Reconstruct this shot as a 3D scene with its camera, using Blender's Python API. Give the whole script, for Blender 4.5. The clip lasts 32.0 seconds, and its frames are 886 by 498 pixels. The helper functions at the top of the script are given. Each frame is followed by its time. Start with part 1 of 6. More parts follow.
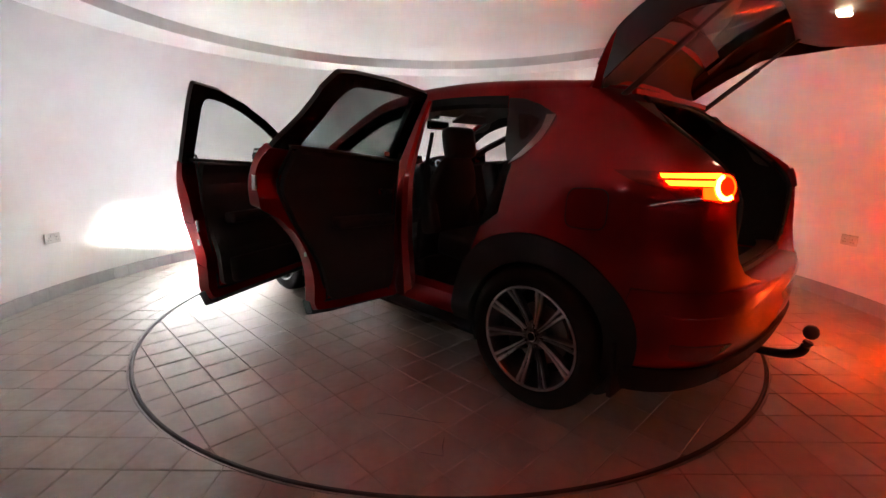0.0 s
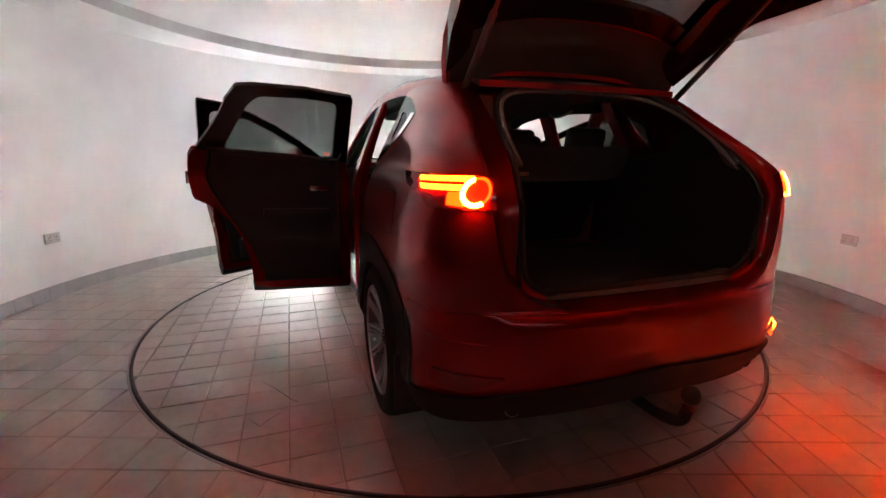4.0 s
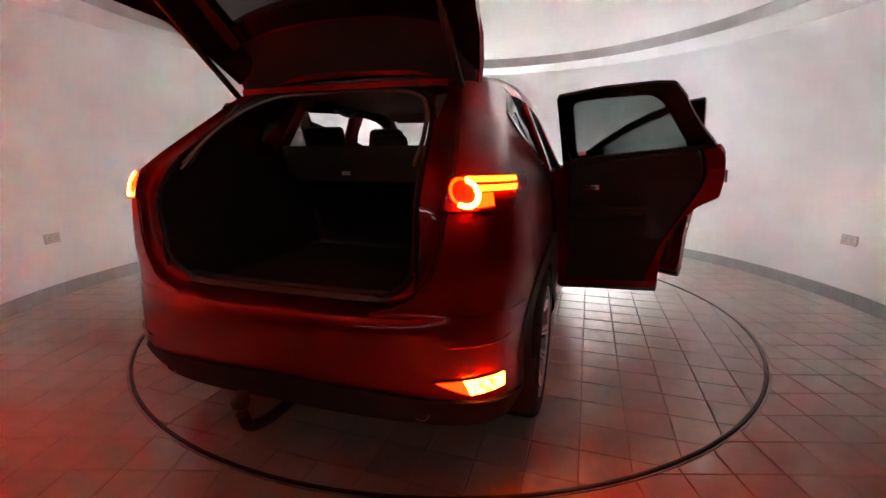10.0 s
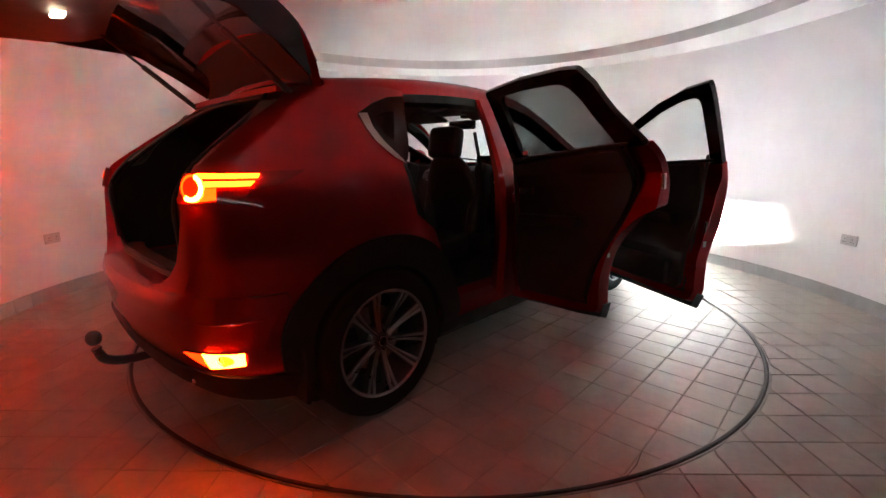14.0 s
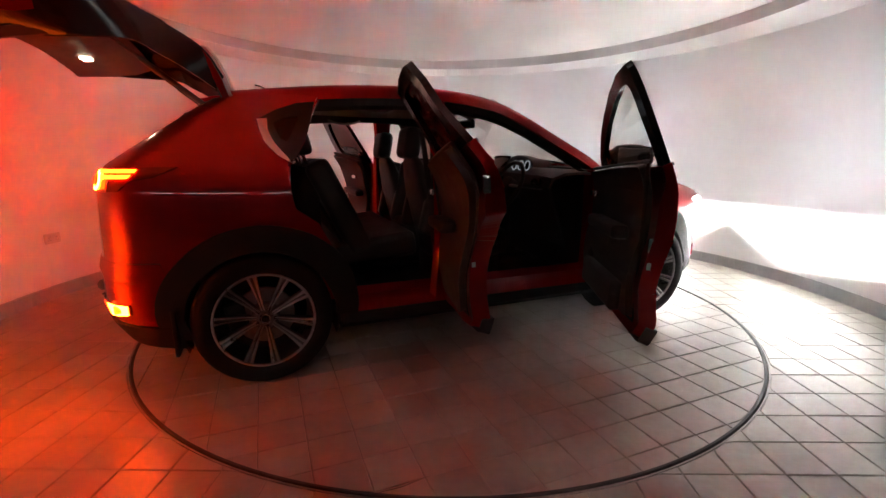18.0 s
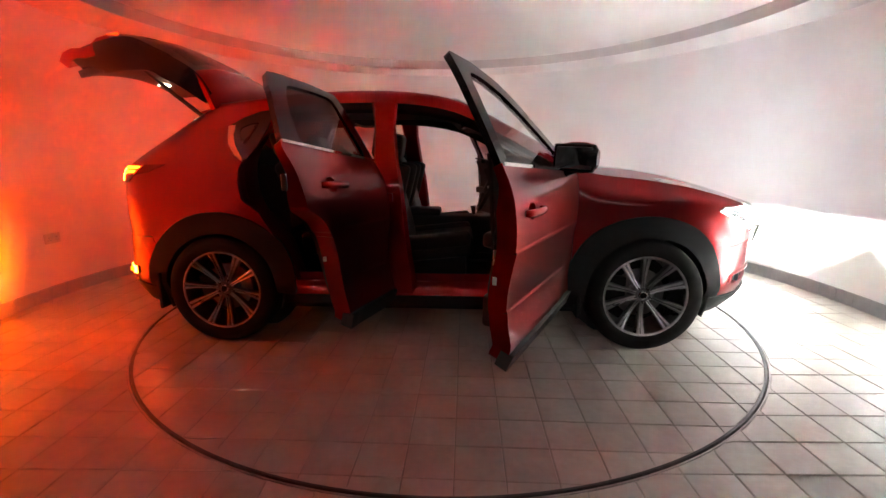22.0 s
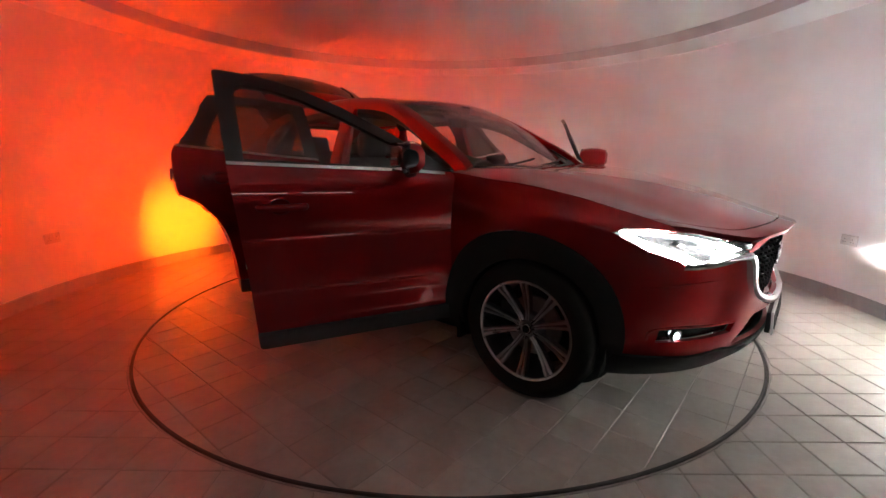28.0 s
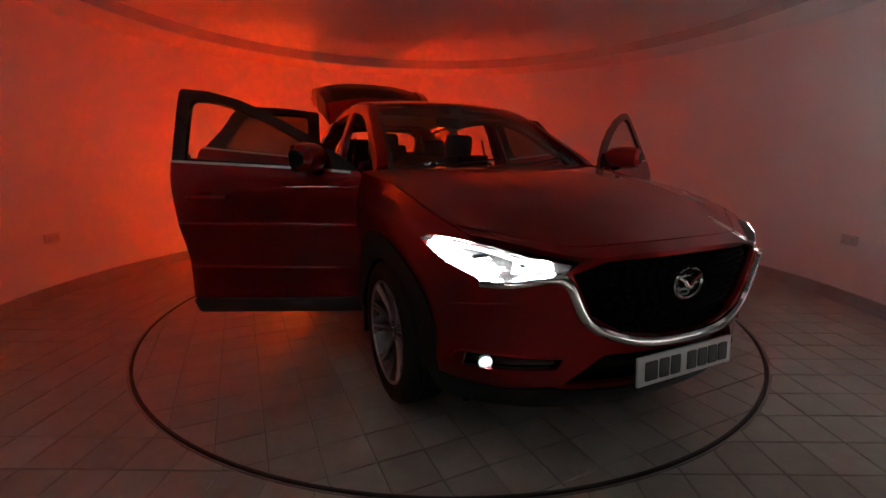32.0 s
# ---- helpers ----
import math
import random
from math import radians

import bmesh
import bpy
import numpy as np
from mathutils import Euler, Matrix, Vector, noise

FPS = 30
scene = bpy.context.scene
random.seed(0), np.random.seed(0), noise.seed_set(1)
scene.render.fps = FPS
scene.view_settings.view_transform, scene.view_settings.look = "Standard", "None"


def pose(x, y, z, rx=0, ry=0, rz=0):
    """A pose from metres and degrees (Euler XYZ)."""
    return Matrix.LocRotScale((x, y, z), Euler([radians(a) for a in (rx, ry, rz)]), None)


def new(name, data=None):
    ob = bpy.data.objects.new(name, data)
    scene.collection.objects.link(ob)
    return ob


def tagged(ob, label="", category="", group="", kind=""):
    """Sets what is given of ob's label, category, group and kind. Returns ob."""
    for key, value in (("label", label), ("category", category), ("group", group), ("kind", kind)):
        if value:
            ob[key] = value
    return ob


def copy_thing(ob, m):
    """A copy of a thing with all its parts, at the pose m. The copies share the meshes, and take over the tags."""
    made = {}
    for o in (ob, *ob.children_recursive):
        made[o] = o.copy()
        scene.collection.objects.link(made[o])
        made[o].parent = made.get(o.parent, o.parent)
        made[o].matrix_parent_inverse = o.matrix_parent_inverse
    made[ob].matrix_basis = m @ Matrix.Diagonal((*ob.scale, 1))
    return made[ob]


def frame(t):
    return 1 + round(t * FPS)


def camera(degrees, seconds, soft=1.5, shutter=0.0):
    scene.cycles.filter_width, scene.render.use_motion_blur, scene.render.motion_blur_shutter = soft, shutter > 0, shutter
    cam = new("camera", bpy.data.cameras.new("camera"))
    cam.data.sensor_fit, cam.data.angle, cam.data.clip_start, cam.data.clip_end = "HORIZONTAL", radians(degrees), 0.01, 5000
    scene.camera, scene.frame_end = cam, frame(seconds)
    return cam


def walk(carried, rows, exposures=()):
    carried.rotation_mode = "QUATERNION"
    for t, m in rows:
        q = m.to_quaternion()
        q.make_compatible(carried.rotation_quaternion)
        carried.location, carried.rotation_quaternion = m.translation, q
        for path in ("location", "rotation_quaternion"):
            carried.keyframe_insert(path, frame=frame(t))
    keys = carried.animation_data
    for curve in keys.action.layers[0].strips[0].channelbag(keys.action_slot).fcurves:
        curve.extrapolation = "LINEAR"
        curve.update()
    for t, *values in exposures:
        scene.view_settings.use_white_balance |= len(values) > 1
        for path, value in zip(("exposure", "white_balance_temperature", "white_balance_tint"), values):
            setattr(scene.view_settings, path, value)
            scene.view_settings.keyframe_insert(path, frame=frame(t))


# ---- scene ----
# the camera stands still in the doorway of a round photo room; a car turns on a turntable in the middle
cam = camera(90.92, 32.0)
STOPS = 6.0                          # the film camera's exposure
GAIN = 2.0 ** -STOPS                 # lamp strengths below are as they look at that exposure
EYE = (0.0, -3.584, 1.21)
STILL = Matrix.Translation(EYE) @ pose(0, 0, 0, 90 - 11.94, 0, 0.54) @ pose(0, 0, 0, 0, 0, 0.06)
walk(cam, [(0.0, STILL), (32.0, STILL)], exposures=[(0.0, STOPS + 0.45), (3.0, STOPS + 0.55), (7.0, STOPS + 0.6), (10.0, STOPS + 0.5), (14.0, STOPS + 0.45), (18.0, STOPS + 0.3), (20.0, STOPS + 0.35), (25.0, STOPS + 0.55), (28.0, STOPS + 0.65), (30.0, STOPS + 0.75), (31.0, STOPS + 0.65), (32.0, STOPS + 0.35)])

TABLE_R = 2.235                      # turntable
ROOM_R, ROOM_X, ROOM_Y = 3.39, -0.03, 0.04
WALL_H, DOME_H, DOME_R = 2.41, 2.52, 2.87
DOOR_L, DOOR_R = 2.2, 2.9          # the entrance behind the camera, to both sides of it

# ---- light: a dim world, the lamps of the car (glowing meshes), the lamps of the workshop behind the entrance
world = bpy.data.worlds.new("world")
scene.world = world
world.use_nodes = True
world.node_tree.nodes["Background"].inputs[0].default_value = (0.02, 0.022, 0.025, 1)
world.node_tree.nodes["Background"].inputs[1].default_value = 0.1 * GAIN
HEAD_POWER = 950000.0
BOWL_FILL_POWER = 170.0
TAIL_POWER = 700.0
FOG_POWER = 300.0
SHOP_POWER = 9.0
# ---- materials
def nodes_of(name):
    m = bpy.data.materials.new(name)
    m.use_nodes = True
    t = m.node_tree
    return m, t.nodes, t.links, t.nodes["Principled BSDF"]


def put(b, **kw):
    names = dict(color="Base Color", metal="Metallic", rough="Roughness", coat="Coat Weight", coat_rough="Coat Roughness",
                 ior="IOR", trans="Transmission Weight", spec="Specular IOR Level", sheen="Sheen Weight", alpha="Alpha")
    for k, v in kw.items():
        b.inputs[names[k]].default_value = (*v, 1) if isinstance(v, tuple) else v


def varied(name, c1, c2, scale, rough=(0.4, 0.6), bump=0.0, bump_scale=None, detail=6, object_random=0.0, metal=0.0, coat=0.0, spec=0.5):
    """A surface that varies between two colours at two scales, with fine relief."""
    m, n, l, b = nodes_of(name)
    put(b, metal=metal, coat=coat, spec=spec)
    tc = n.new("ShaderNodeTexCoord")
    n1 = n.new("ShaderNodeTexNoise")
    n1.inputs["Scale"].default_value, n1.inputs["Detail"].default_value, n1.inputs["Roughness"].default_value = scale, detail, 0.65
    n2 = n.new("ShaderNodeTexNoise")
    n2.inputs["Scale"].default_value, n2.inputs["Detail"].default_value = scale * 9, 3
    where = tc.outputs["Object"]
    if object_random:                # every piece gets its own part of the pattern
        info = n.new("ShaderNodeObjectInfo")
        shift = n.new("ShaderNodeVectorMath")
        shift.operation = "SCALE"
        shift.inputs[0].default_value = (37.0, 91.0, 13.0)
        l.new(info.outputs["Random"], shift.inputs["Scale"])
        moved = n.new("ShaderNodeVectorMath")
        l.new(tc.outputs["Object"], moved.inputs[0])
        l.new(shift.outputs[0], moved.inputs[1])
        where = moved.outputs[0]
    l.new(where, n1.inputs["Vector"])
    l.new(where, n2.inputs["Vector"])
    add = n.new("ShaderNodeMath")
    add.operation = "MULTIPLY_ADD"
    add.inputs[1].default_value, add.inputs[2].default_value = 0.35, -0.175
    l.new(n2.outputs["Fac"], add.inputs[0])
    s = n.new("ShaderNodeMath")
    l.new(n1.outputs["Fac"], s.inputs[0])
    l.new(add.outputs[0], s.inputs[1])
    fac = s
    if object_random:
        oi = n.new("ShaderNodeObjectInfo")
        geo = n.new("ShaderNodeNewGeometry")
        a2 = n.new("ShaderNodeMath")
        l.new(oi.outputs["Random"], a2.inputs[0])
        l.new(geo.outputs["Random Per Island"], a2.inputs[1])
        a3 = n.new("ShaderNodeMath")
        a3.operation = "MULTIPLY_ADD"
        a3.inputs[1].default_value, a3.inputs[2].default_value = object_random, -object_random
        l.new(a2.outputs[0], a3.inputs[0])
        s2 = n.new("ShaderNodeMath")
        l.new(s.outputs[0], s2.inputs[0])
        l.new(a3.outputs[0], s2.inputs[1])
        fac = s2
    r = n.new("ShaderNodeValToRGB")
    r.color_ramp.elements[0].position, r.color_ramp.elements[1].position = 0.3, 0.7
    r.color_ramp.elements[0].color, r.color_ramp.elements[1].color = (*c1, 1), (*c2, 1)
    l.new(fac.outputs[0], r.inputs[0])
    l.new(r.outputs[0], b.inputs["Base Color"])
    mr = n.new("ShaderNodeMapRange")
    mr.inputs["From Min"].default_value, mr.inputs["From Max"].default_value = 0.3, 0.7
    mr.inputs["To Min"].default_value, mr.inputs["To Max"].default_value = rough
    l.new(fac.outputs[0], mr.inputs["Value"])
    l.new(mr.outputs[0], b.inputs["Roughness"])
    if bump:
        n3 = n.new("ShaderNodeTexNoise")
        n3.inputs["Scale"].default_value, n3.inputs["Detail"].default_value = bump_scale or scale * 6, 4
        l.new(where, n3.inputs["Vector"])
        bp = n.new("ShaderNodeBump")
        bp.inputs["Strength"].default_value, bp.inputs["Distance"].default_value = bump, 0.004
        l.new(n3.outputs["Fac"], bp.inputs["Height"])
        l.new(bp.outputs[0], b.inputs["Normal"])
    return m


def glowing(name, colour, strength, base=(0.02, 0.02, 0.02), rough=0.3):
    m, n, l, b = nodes_of(name)
    put(b, color=base, rough=rough)
    b.inputs["Emission Color"].default_value = (*colour, 1)
    b.inputs["Emission Strength"].default_value = strength * GAIN
    return m


def clear(name, colour, shine=0.04):
    """A thin clear pane: straight through with a tint at each face, and more glossy at a slant."""
    m, n, l, b = nodes_of(name)
    n.remove(b)
    through_it, gloss, mix, fres = n.new("ShaderNodeBsdfTransparent"), n.new("ShaderNodeBsdfGlossy"), n.new("ShaderNodeMixShader"), n.new("ShaderNodeLayerWeight")
    through_it.inputs["Color"].default_value = (*[c ** 0.5 for c in colour], 1)
    gloss.inputs["Roughness"].default_value = 0.02
    fres.inputs["Blend"].default_value = 0.5
    steep, base = n.new("ShaderNodeMath"), n.new("ShaderNodeMath")
    steep.operation, steep.inputs[1].default_value = "POWER", 4.5
    base.operation, base.inputs[1].default_value, base.inputs[2].default_value = "MULTIPLY_ADD", 0.7, shine
    l.new(fres.outputs["Facing"], steep.inputs[0])
    l.new(steep.outputs[0], base.inputs[0])
    l.new(base.outputs[0], mix.inputs[0])
    l.new(through_it.outputs[0], mix.inputs[1])
    l.new(gloss.outputs[0], mix.inputs[2])
    l.new(mix.outputs[0], n["Material Output"].inputs["Surface"])
    return m


M = {}
M["wall"] = varied("wall_paint", (0.86, 0.865, 0.87), (0.90, 0.905, 0.905), 1.3, (0.55, 0.7), 0.12, 60)
M["ceiling"] = varied("ceiling_paint", (0.86, 0.86, 0.86), (0.90, 0.90, 0.895), 1.1, (0.6, 0.75), 0.08, 50)
M["lip"] = varied("lip_grey", (0.60, 0.60, 0.60), (0.68, 0.68, 0.67), 1.1, (0.6, 0.75), 0.08, 50)
M["skirting"] = varied("skirting_tile", (0.33, 0.335, 0.34), (0.42, 0.425, 0.43), 5, (0.35, 0.5), 0.05, object_random=0.12)
M["tile"] = varied("floor_tile", (0.33, 0.300, 0.258), (0.43, 0.400, 0.355), 3.0, (0.33, 0.38), 0.12, 45, object_random=0.10)
M["grout"] = varied("grout", (0.16, 0.142, 0.12), (0.25, 0.225, 0.195), 9, (0.8, 0.95), 0.2)
M["ring"] = varied("turntable_rim", (0.012, 0.012, 0.012), (0.03, 0.028, 0.026), 8, (0.5, 0.7), 0.2)
M["steel"] = varied("steel_edge", (0.25, 0.24, 0.22), (0.4, 0.38, 0.36), 12, (0.35, 0.5), 0.05, metal=0.8)
M["plastic_white"] = varied("white_plastic", (0.56, 0.56, 0.55), (0.64, 0.64, 0.62), 20, (0.35, 0.45))
M["shop_wall"] = varied("workshop_wall", (0.08, 0.08, 0.085), (0.12, 0.12, 0.12), 1.2, (0.6, 0.8), 0.1)
M["shop_floor"] = varied("workshop_floor", (0.05, 0.05, 0.05), (0.09, 0.09, 0.09), 1.6, (0.4, 0.7), 0.1)
M["tube"] = glowing("tube_light", (1.0, 0.97, 0.92), SHOP_POWER)

pm, pn, pl, pb = nodes_of("red_paint")
put(pb, color=(0.30, 0.006, 0.009), metal=0.9, rough=0.34, coat=1.0, coat_rough=0.03, spec=0.2)
flake = pn.new("ShaderNodeTexNoise")
flake.inputs["Scale"].default_value, flake.inputs["Detail"].default_value = 900, 1
tcp = pn.new("ShaderNodeTexCoord")
pl.new(tcp.outputs["Object"], flake.inputs["Vector"])
rampp = pn.new("ShaderNodeValToRGB")
rampp.color_ramp.elements[0].color, rampp.color_ramp.elements[1].color = (0.26, 0.0042, 0.0056, 1), (0.35, 0.0068, 0.0090, 1)
rampp.color_ramp.elements[0].position, rampp.color_ramp.elements[1].position = 0.35, 0.65
pl.new(flake.outputs["Fac"], rampp.inputs[0])
pl.new(rampp.outputs[0], pb.inputs["Base Color"])
dust = pn.new("ShaderNodeTexNoise")
dust.inputs["Scale"].default_value, dust.inputs["Detail"].default_value = 2.5, 6
pl.new(tcp.outputs["Object"], dust.inputs["Vector"])
dm = pn.new("ShaderNodeMapRange")
dm.inputs["From Min"].default_value, dm.inputs["From Max"].default_value = 0.35, 0.7
dm.inputs["To Min"].default_value, dm.inputs["To Max"].default_value = 0.0, 0.018
pl.new(dust.outputs["Fac"], dm.inputs["Value"])
pl.new(dm.outputs[0], pb.inputs["Coat Roughness"])
M["paint"] = pm
M["cladding"] = varied("black_cladding", (0.010, 0.010, 0.011), (0.019, 0.019, 0.020), 14, (0.5, 0.65), 0.25, 260, spec=0.3)
M["satin_black"] = varied("satin_black_trim", (0.030, 0.030, 0.031), (0.045, 0.045, 0.046), 14, (0.28, 0.38), 0.08, 260)
M["gloss_black"] = varied("gloss_black", (0.008, 0.008, 0.008), (0.014, 0.014, 0.014), 10, (0.08, 0.16))
M["grille"] = varied("grille_black", (0.005, 0.005, 0.005), (0.009, 0.009, 0.009), 14, (0.75, 0.9), spec=0.05)
M["baffle"] = varied("matte_black_shade", (0.004, 0.004, 0.004), (0.006, 0.006, 0.006), 14, (0.85, 0.95), spec=0.0)
M["rubber"] = varied("tyre_rubber", (0.010, 0.010, 0.010), (0.020, 0.019, 0.018), 16, (0.6, 0.8), 0.2, 120, spec=0.25)
M["seal"] = varied("rubber_seal", (0.008, 0.008, 0.008), (0.015, 0.015, 0.015), 20, (0.5, 0.7))
M["alloy"] = varied("machined_alloy", (0.50, 0.50, 0.51), (0.60, 0.60, 0.61), 8, (0.26, 0.36), metal=1.0)
M["alloy_dark"] = varied("grey_alloy", (0.16, 0.16, 0.165), (0.24, 0.24, 0.245), 8, (0.25, 0.36), metal=0.9)
M["chrome"] = varied("chrome", (0.78, 0.78, 0.78), (0.86, 0.86, 0.86), 8, (0.04, 0.12), metal=1.0)
M["satin"] = varied("satin_reflector", (0.78, 0.78, 0.78), (0.86, 0.86, 0.86), 8, (0.42, 0.55), metal=1.0)
M["disc"] = varied("brake_disc", (0.25, 0.24, 0.23), (0.38, 0.36, 0.34), 20, (0.3, 0.5), metal=1.0)
M["iron"] = varied("black_iron", (0.012, 0.012, 0.012), (0.03, 0.028, 0.026), 20, (0.35, 0.55), 0.15)
M["leather"] = varied("black_leather", (0.012, 0.0115, 0.0115), (0.022, 0.021, 0.021), 12, (0.38, 0.52), 0.3, 180)
M["trim"] = varied("dark_trim", (0.022, 0.022, 0.023), (0.038, 0.038, 0.039), 12, (0.5, 0.65), 0.2, 200)
M["sill_plate"] = varied("sill_plate_plastic", (0.075, 0.07, 0.062), (0.11, 0.10, 0.09), 14, (0.45, 0.6), 0.15, 200)
M["carpet"] = varied("boot_carpet", (0.012, 0.011, 0.010), (0.026, 0.024, 0.022), 40, (0.9, 1.0), 0.5, 400)
M["headliner"] = varied("headliner", (0.16, 0.155, 0.15), (0.22, 0.21, 0.20), 30, (0.85, 0.95), 0.2, 300)
M["underbody"] = varied("underbody", (0.012, 0.012, 0.012), (0.03, 0.028, 0.026), 6, (0.6, 0.9), 0.3)
M["glass"] = clear("window_glass", (0.80, 0.85, 0.83), 0.035)
M["privacy"] = clear("privacy_glass", (0.16, 0.18, 0.172), 0.035)
M["lens"] = clear("lamp_lens", (0.95, 0.95, 0.95), 0.02)
M["mirror"] = varied("mirror_glass", (0.75, 0.75, 0.76), (0.8, 0.8, 0.8), 4, (0.02, 0.03), metal=1.0)
M["plate"] = varied("plate_white", (0.62, 0.63, 0.62), (0.70, 0.70, 0.68), 20, (0.35, 0.45))
M["plate_black"] = varied("plate_black", (0.012, 0.012, 0.012), (0.02, 0.02, 0.02), 20, (0.4, 0.5))
M["head"] = glowing("headlamp_glow", (1.0, 0.985, 0.96), HEAD_POWER)
# glow of the bowls added in the headlamps to light the room broadly
M["bowl"] = glowing("bowl_fill_glow", (0.97, 0.985, 1.0), BOWL_FILL_POWER, (0.6, 0.6, 0.6))
M["drl"] = glowing("running_lamp_glow", (0.88, 0.94, 1.0), 30.0)
M["foglamp"] = glowing("front_fog_glow", (0.86, 0.93, 1.0), 30.0)
M["tail"] = glowing("tail_lamp_glow", (1.0, 0.045, 0.0015), TAIL_POWER, (0.3, 0.01, 0.01))
M["tail_soft"] = glowing("tail_lamp_soft_glow", (1.0, 0.03, 0.002), 0.5, (0.3, 0.01, 0.01))
M["tail_bar"] = glowing("tail_lamp_bar_glow", (1.0, 0.016, 0.0006), 100.0, (0.3, 0.01, 0.01))
M["tail_mid"] = glowing("tail_lamp_orange_glow", (1.0, 0.010, 0.0003), 24.0, (0.3, 0.01, 0.01))
M["fog_shade"] = glowing("fog_lamp_shade_glow", (1.0, 0.05, 0.001), 14.0, (0.004, 0.004, 0.004), 0.9)
M["gate_lamp"] = glowing("gate_lamp_glow", (1.0, 0.05, 0.003), 3.0, (0.3, 0.01, 0.01))
M["fog_mid"] = glowing("rear_fog_orange_glow", (1.0, 0.010, 0.0005), FOG_POWER * 0.04, (0.3, 0.01, 0.01))
M["rearfog"] = glowing("rear_fog_glow", (1.0, 0.055, 0.0018), FOG_POWER, (0.3, 0.01, 0.01))
M["bulb"] = glowing("bulb_glow", (1.0, 0.10, 0.002), 85000.0, (0.3, 0.01, 0.01))
for lit in ("head", "bulb"):
    M[lit].cycles.emission_sampling = "FRONT"
M["tail_red"] = varied("red_lens", (0.16, 0.006, 0.006), (0.22, 0.008, 0.008), 20, (0.08, 0.15), coat=1.0)
M["bootlamp"] = glowing("boot_lamp_glow", (1.0, 0.80, 0.52), 20.0, (0.7, 0.7, 0.7))
M["dial"] = glowing("dial_glow", (0.85, 0.92, 1.0), 0.22)
M["sticker"] = varied("sticker", (0.45, 0.05, 0.03), (0.55, 0.08, 0.05), 20, (0.4, 0.5))
# ---- mesh tools
def mesh_of(name, bm, mat, smooth=True, angle=38):
    me = bpy.data.meshes.new(name)
    bm.to_mesh(me)
    bm.free()
    me.materials.append(mat)
    if smooth:
        me.shade_smooth()
        me.set_sharp_from_angle(angle=radians(angle))
    return me


def part(name, bm, mat, parent, label="", smooth=True, angle=38):
    ob = new(name, mesh_of(name, bm, mat, smooth, angle))
    ob.parent = parent
    if label:
        ob["label"] = label
    return ob


def thing(name, bm, mat, label, category, group="", kind="", smooth=True, angle=38):
    return tagged(new(name, mesh_of(name, bm, mat, smooth, angle)), label, category, group, kind)


def box(sx, sy, sz, c=(0, 0, 0), bevel=0.0, seg=2, m=None, bm=None):
    one = bmesh.new()
    bmesh.ops.create_cube(one, size=1.0, matrix=Matrix.Diagonal((sx, sy, sz, 1)))
    if bevel:
        bmesh.ops.bevel(one, geom=one.edges[:], offset=bevel, segments=seg, profile=0.6, affect="EDGES")
    bmesh.ops.transform(one, matrix=Matrix.Translation(c) @ (m or Matrix()), verts=one.verts)
    return one if bm is None else join(bm, one)


def join(bm, other):
    me = bpy.data.meshes.new("tmp")
    other.to_mesh(me)
    other.free()
    bm.from_mesh(me)
    bpy.data.meshes.remove(me)
    return bm


def lathe(profile, seg=48, m=None, closed=False, cap=True):
    """Turn a profile of (radius, height) round z."""
    bm = bmesh.new()
    rings = []
    for r, h in profile:
        if r < 1e-6:
            rings.append([bm.verts.new((0, 0, h))] * seg)
        else:
            rings.append([bm.verts.new((r * math.cos(2 * math.pi * i / seg), r * math.sin(2 * math.pi * i / seg), h)) for i in range(seg)])
    pairs = list(zip(rings, rings[1:])) + ([(rings[-1], rings[0])] if closed else [])
    for a, b in pairs:
        for i in range(seg):
            q = [a[i], a[(i + 1) % seg], b[(i + 1) % seg], b[i]]
            q = list(dict.fromkeys(q))
            if len(q) > 2:
                bm.faces.new(q)
    if m:
        bmesh.ops.transform(bm, matrix=m, verts=bm.verts)
    bmesh.ops.recalc_face_normals(bm, faces=bm.faces)
    return bm


def loft(rows, close=False, cap=False, m=None):
    """Join rows of points into a sheet (or a closed tube)."""
    bm = bmesh.new()
    vs = [[bm.verts.new(p) for p in r] for r in rows]
    for a, b in zip(vs, vs[1:]):
        k = len(a)
        for i in range(k if close else k - 1):
            bm.faces.new((a[i], a[(i + 1) % k], b[(i + 1) % k], b[i]))
    if cap and close:
        bm.faces.new(vs[0][::-1])
        bm.faces.new(vs[-1])
    if m:
        bmesh.ops.transform(bm, matrix=m, verts=bm.verts)
    bmesh.ops.recalc_face_normals(bm, faces=bm.faces)
    return bm


def thicken(bm, t, direction=None):
    """Give an open sheet thickness, on the side away from direction."""
    if direction is not None:
        bm.normal_update()
        d = Vector(direction)
        if sum((f.normal.dot(d) * f.calc_area() for f in bm.faces)) < 0:
            bmesh.ops.reverse_faces(bm, faces=bm.faces)
    bm.normal_update()
    bmesh.ops.solidify(bm, geom=bm.faces[:], thickness=t)
    bmesh.ops.recalc_face_normals(bm, faces=bm.faces)
    return bm


def smooth_line(points, n=8):
    """A smooth curve (Catmull-Rom) through points."""
    pts = [Vector(p) for p in points]
    ext = [2 * pts[0] - pts[1]] + pts + [2 * pts[-1] - pts[-2]]
    out = []
    for i in range(1, len(ext) - 2):
        p0, p1, p2, p3 = ext[i - 1:i + 3]
        for k in range(n):
            t = k / n
            out.append(0.5 * (2 * p1 + (p2 - p0) * t + (2 * p0 - 5 * p1 + 4 * p2 - p3) * t * t + (3 * p1 - p0 - 3 * p2 + p3) * t ** 3))
    return out + [pts[-1]]


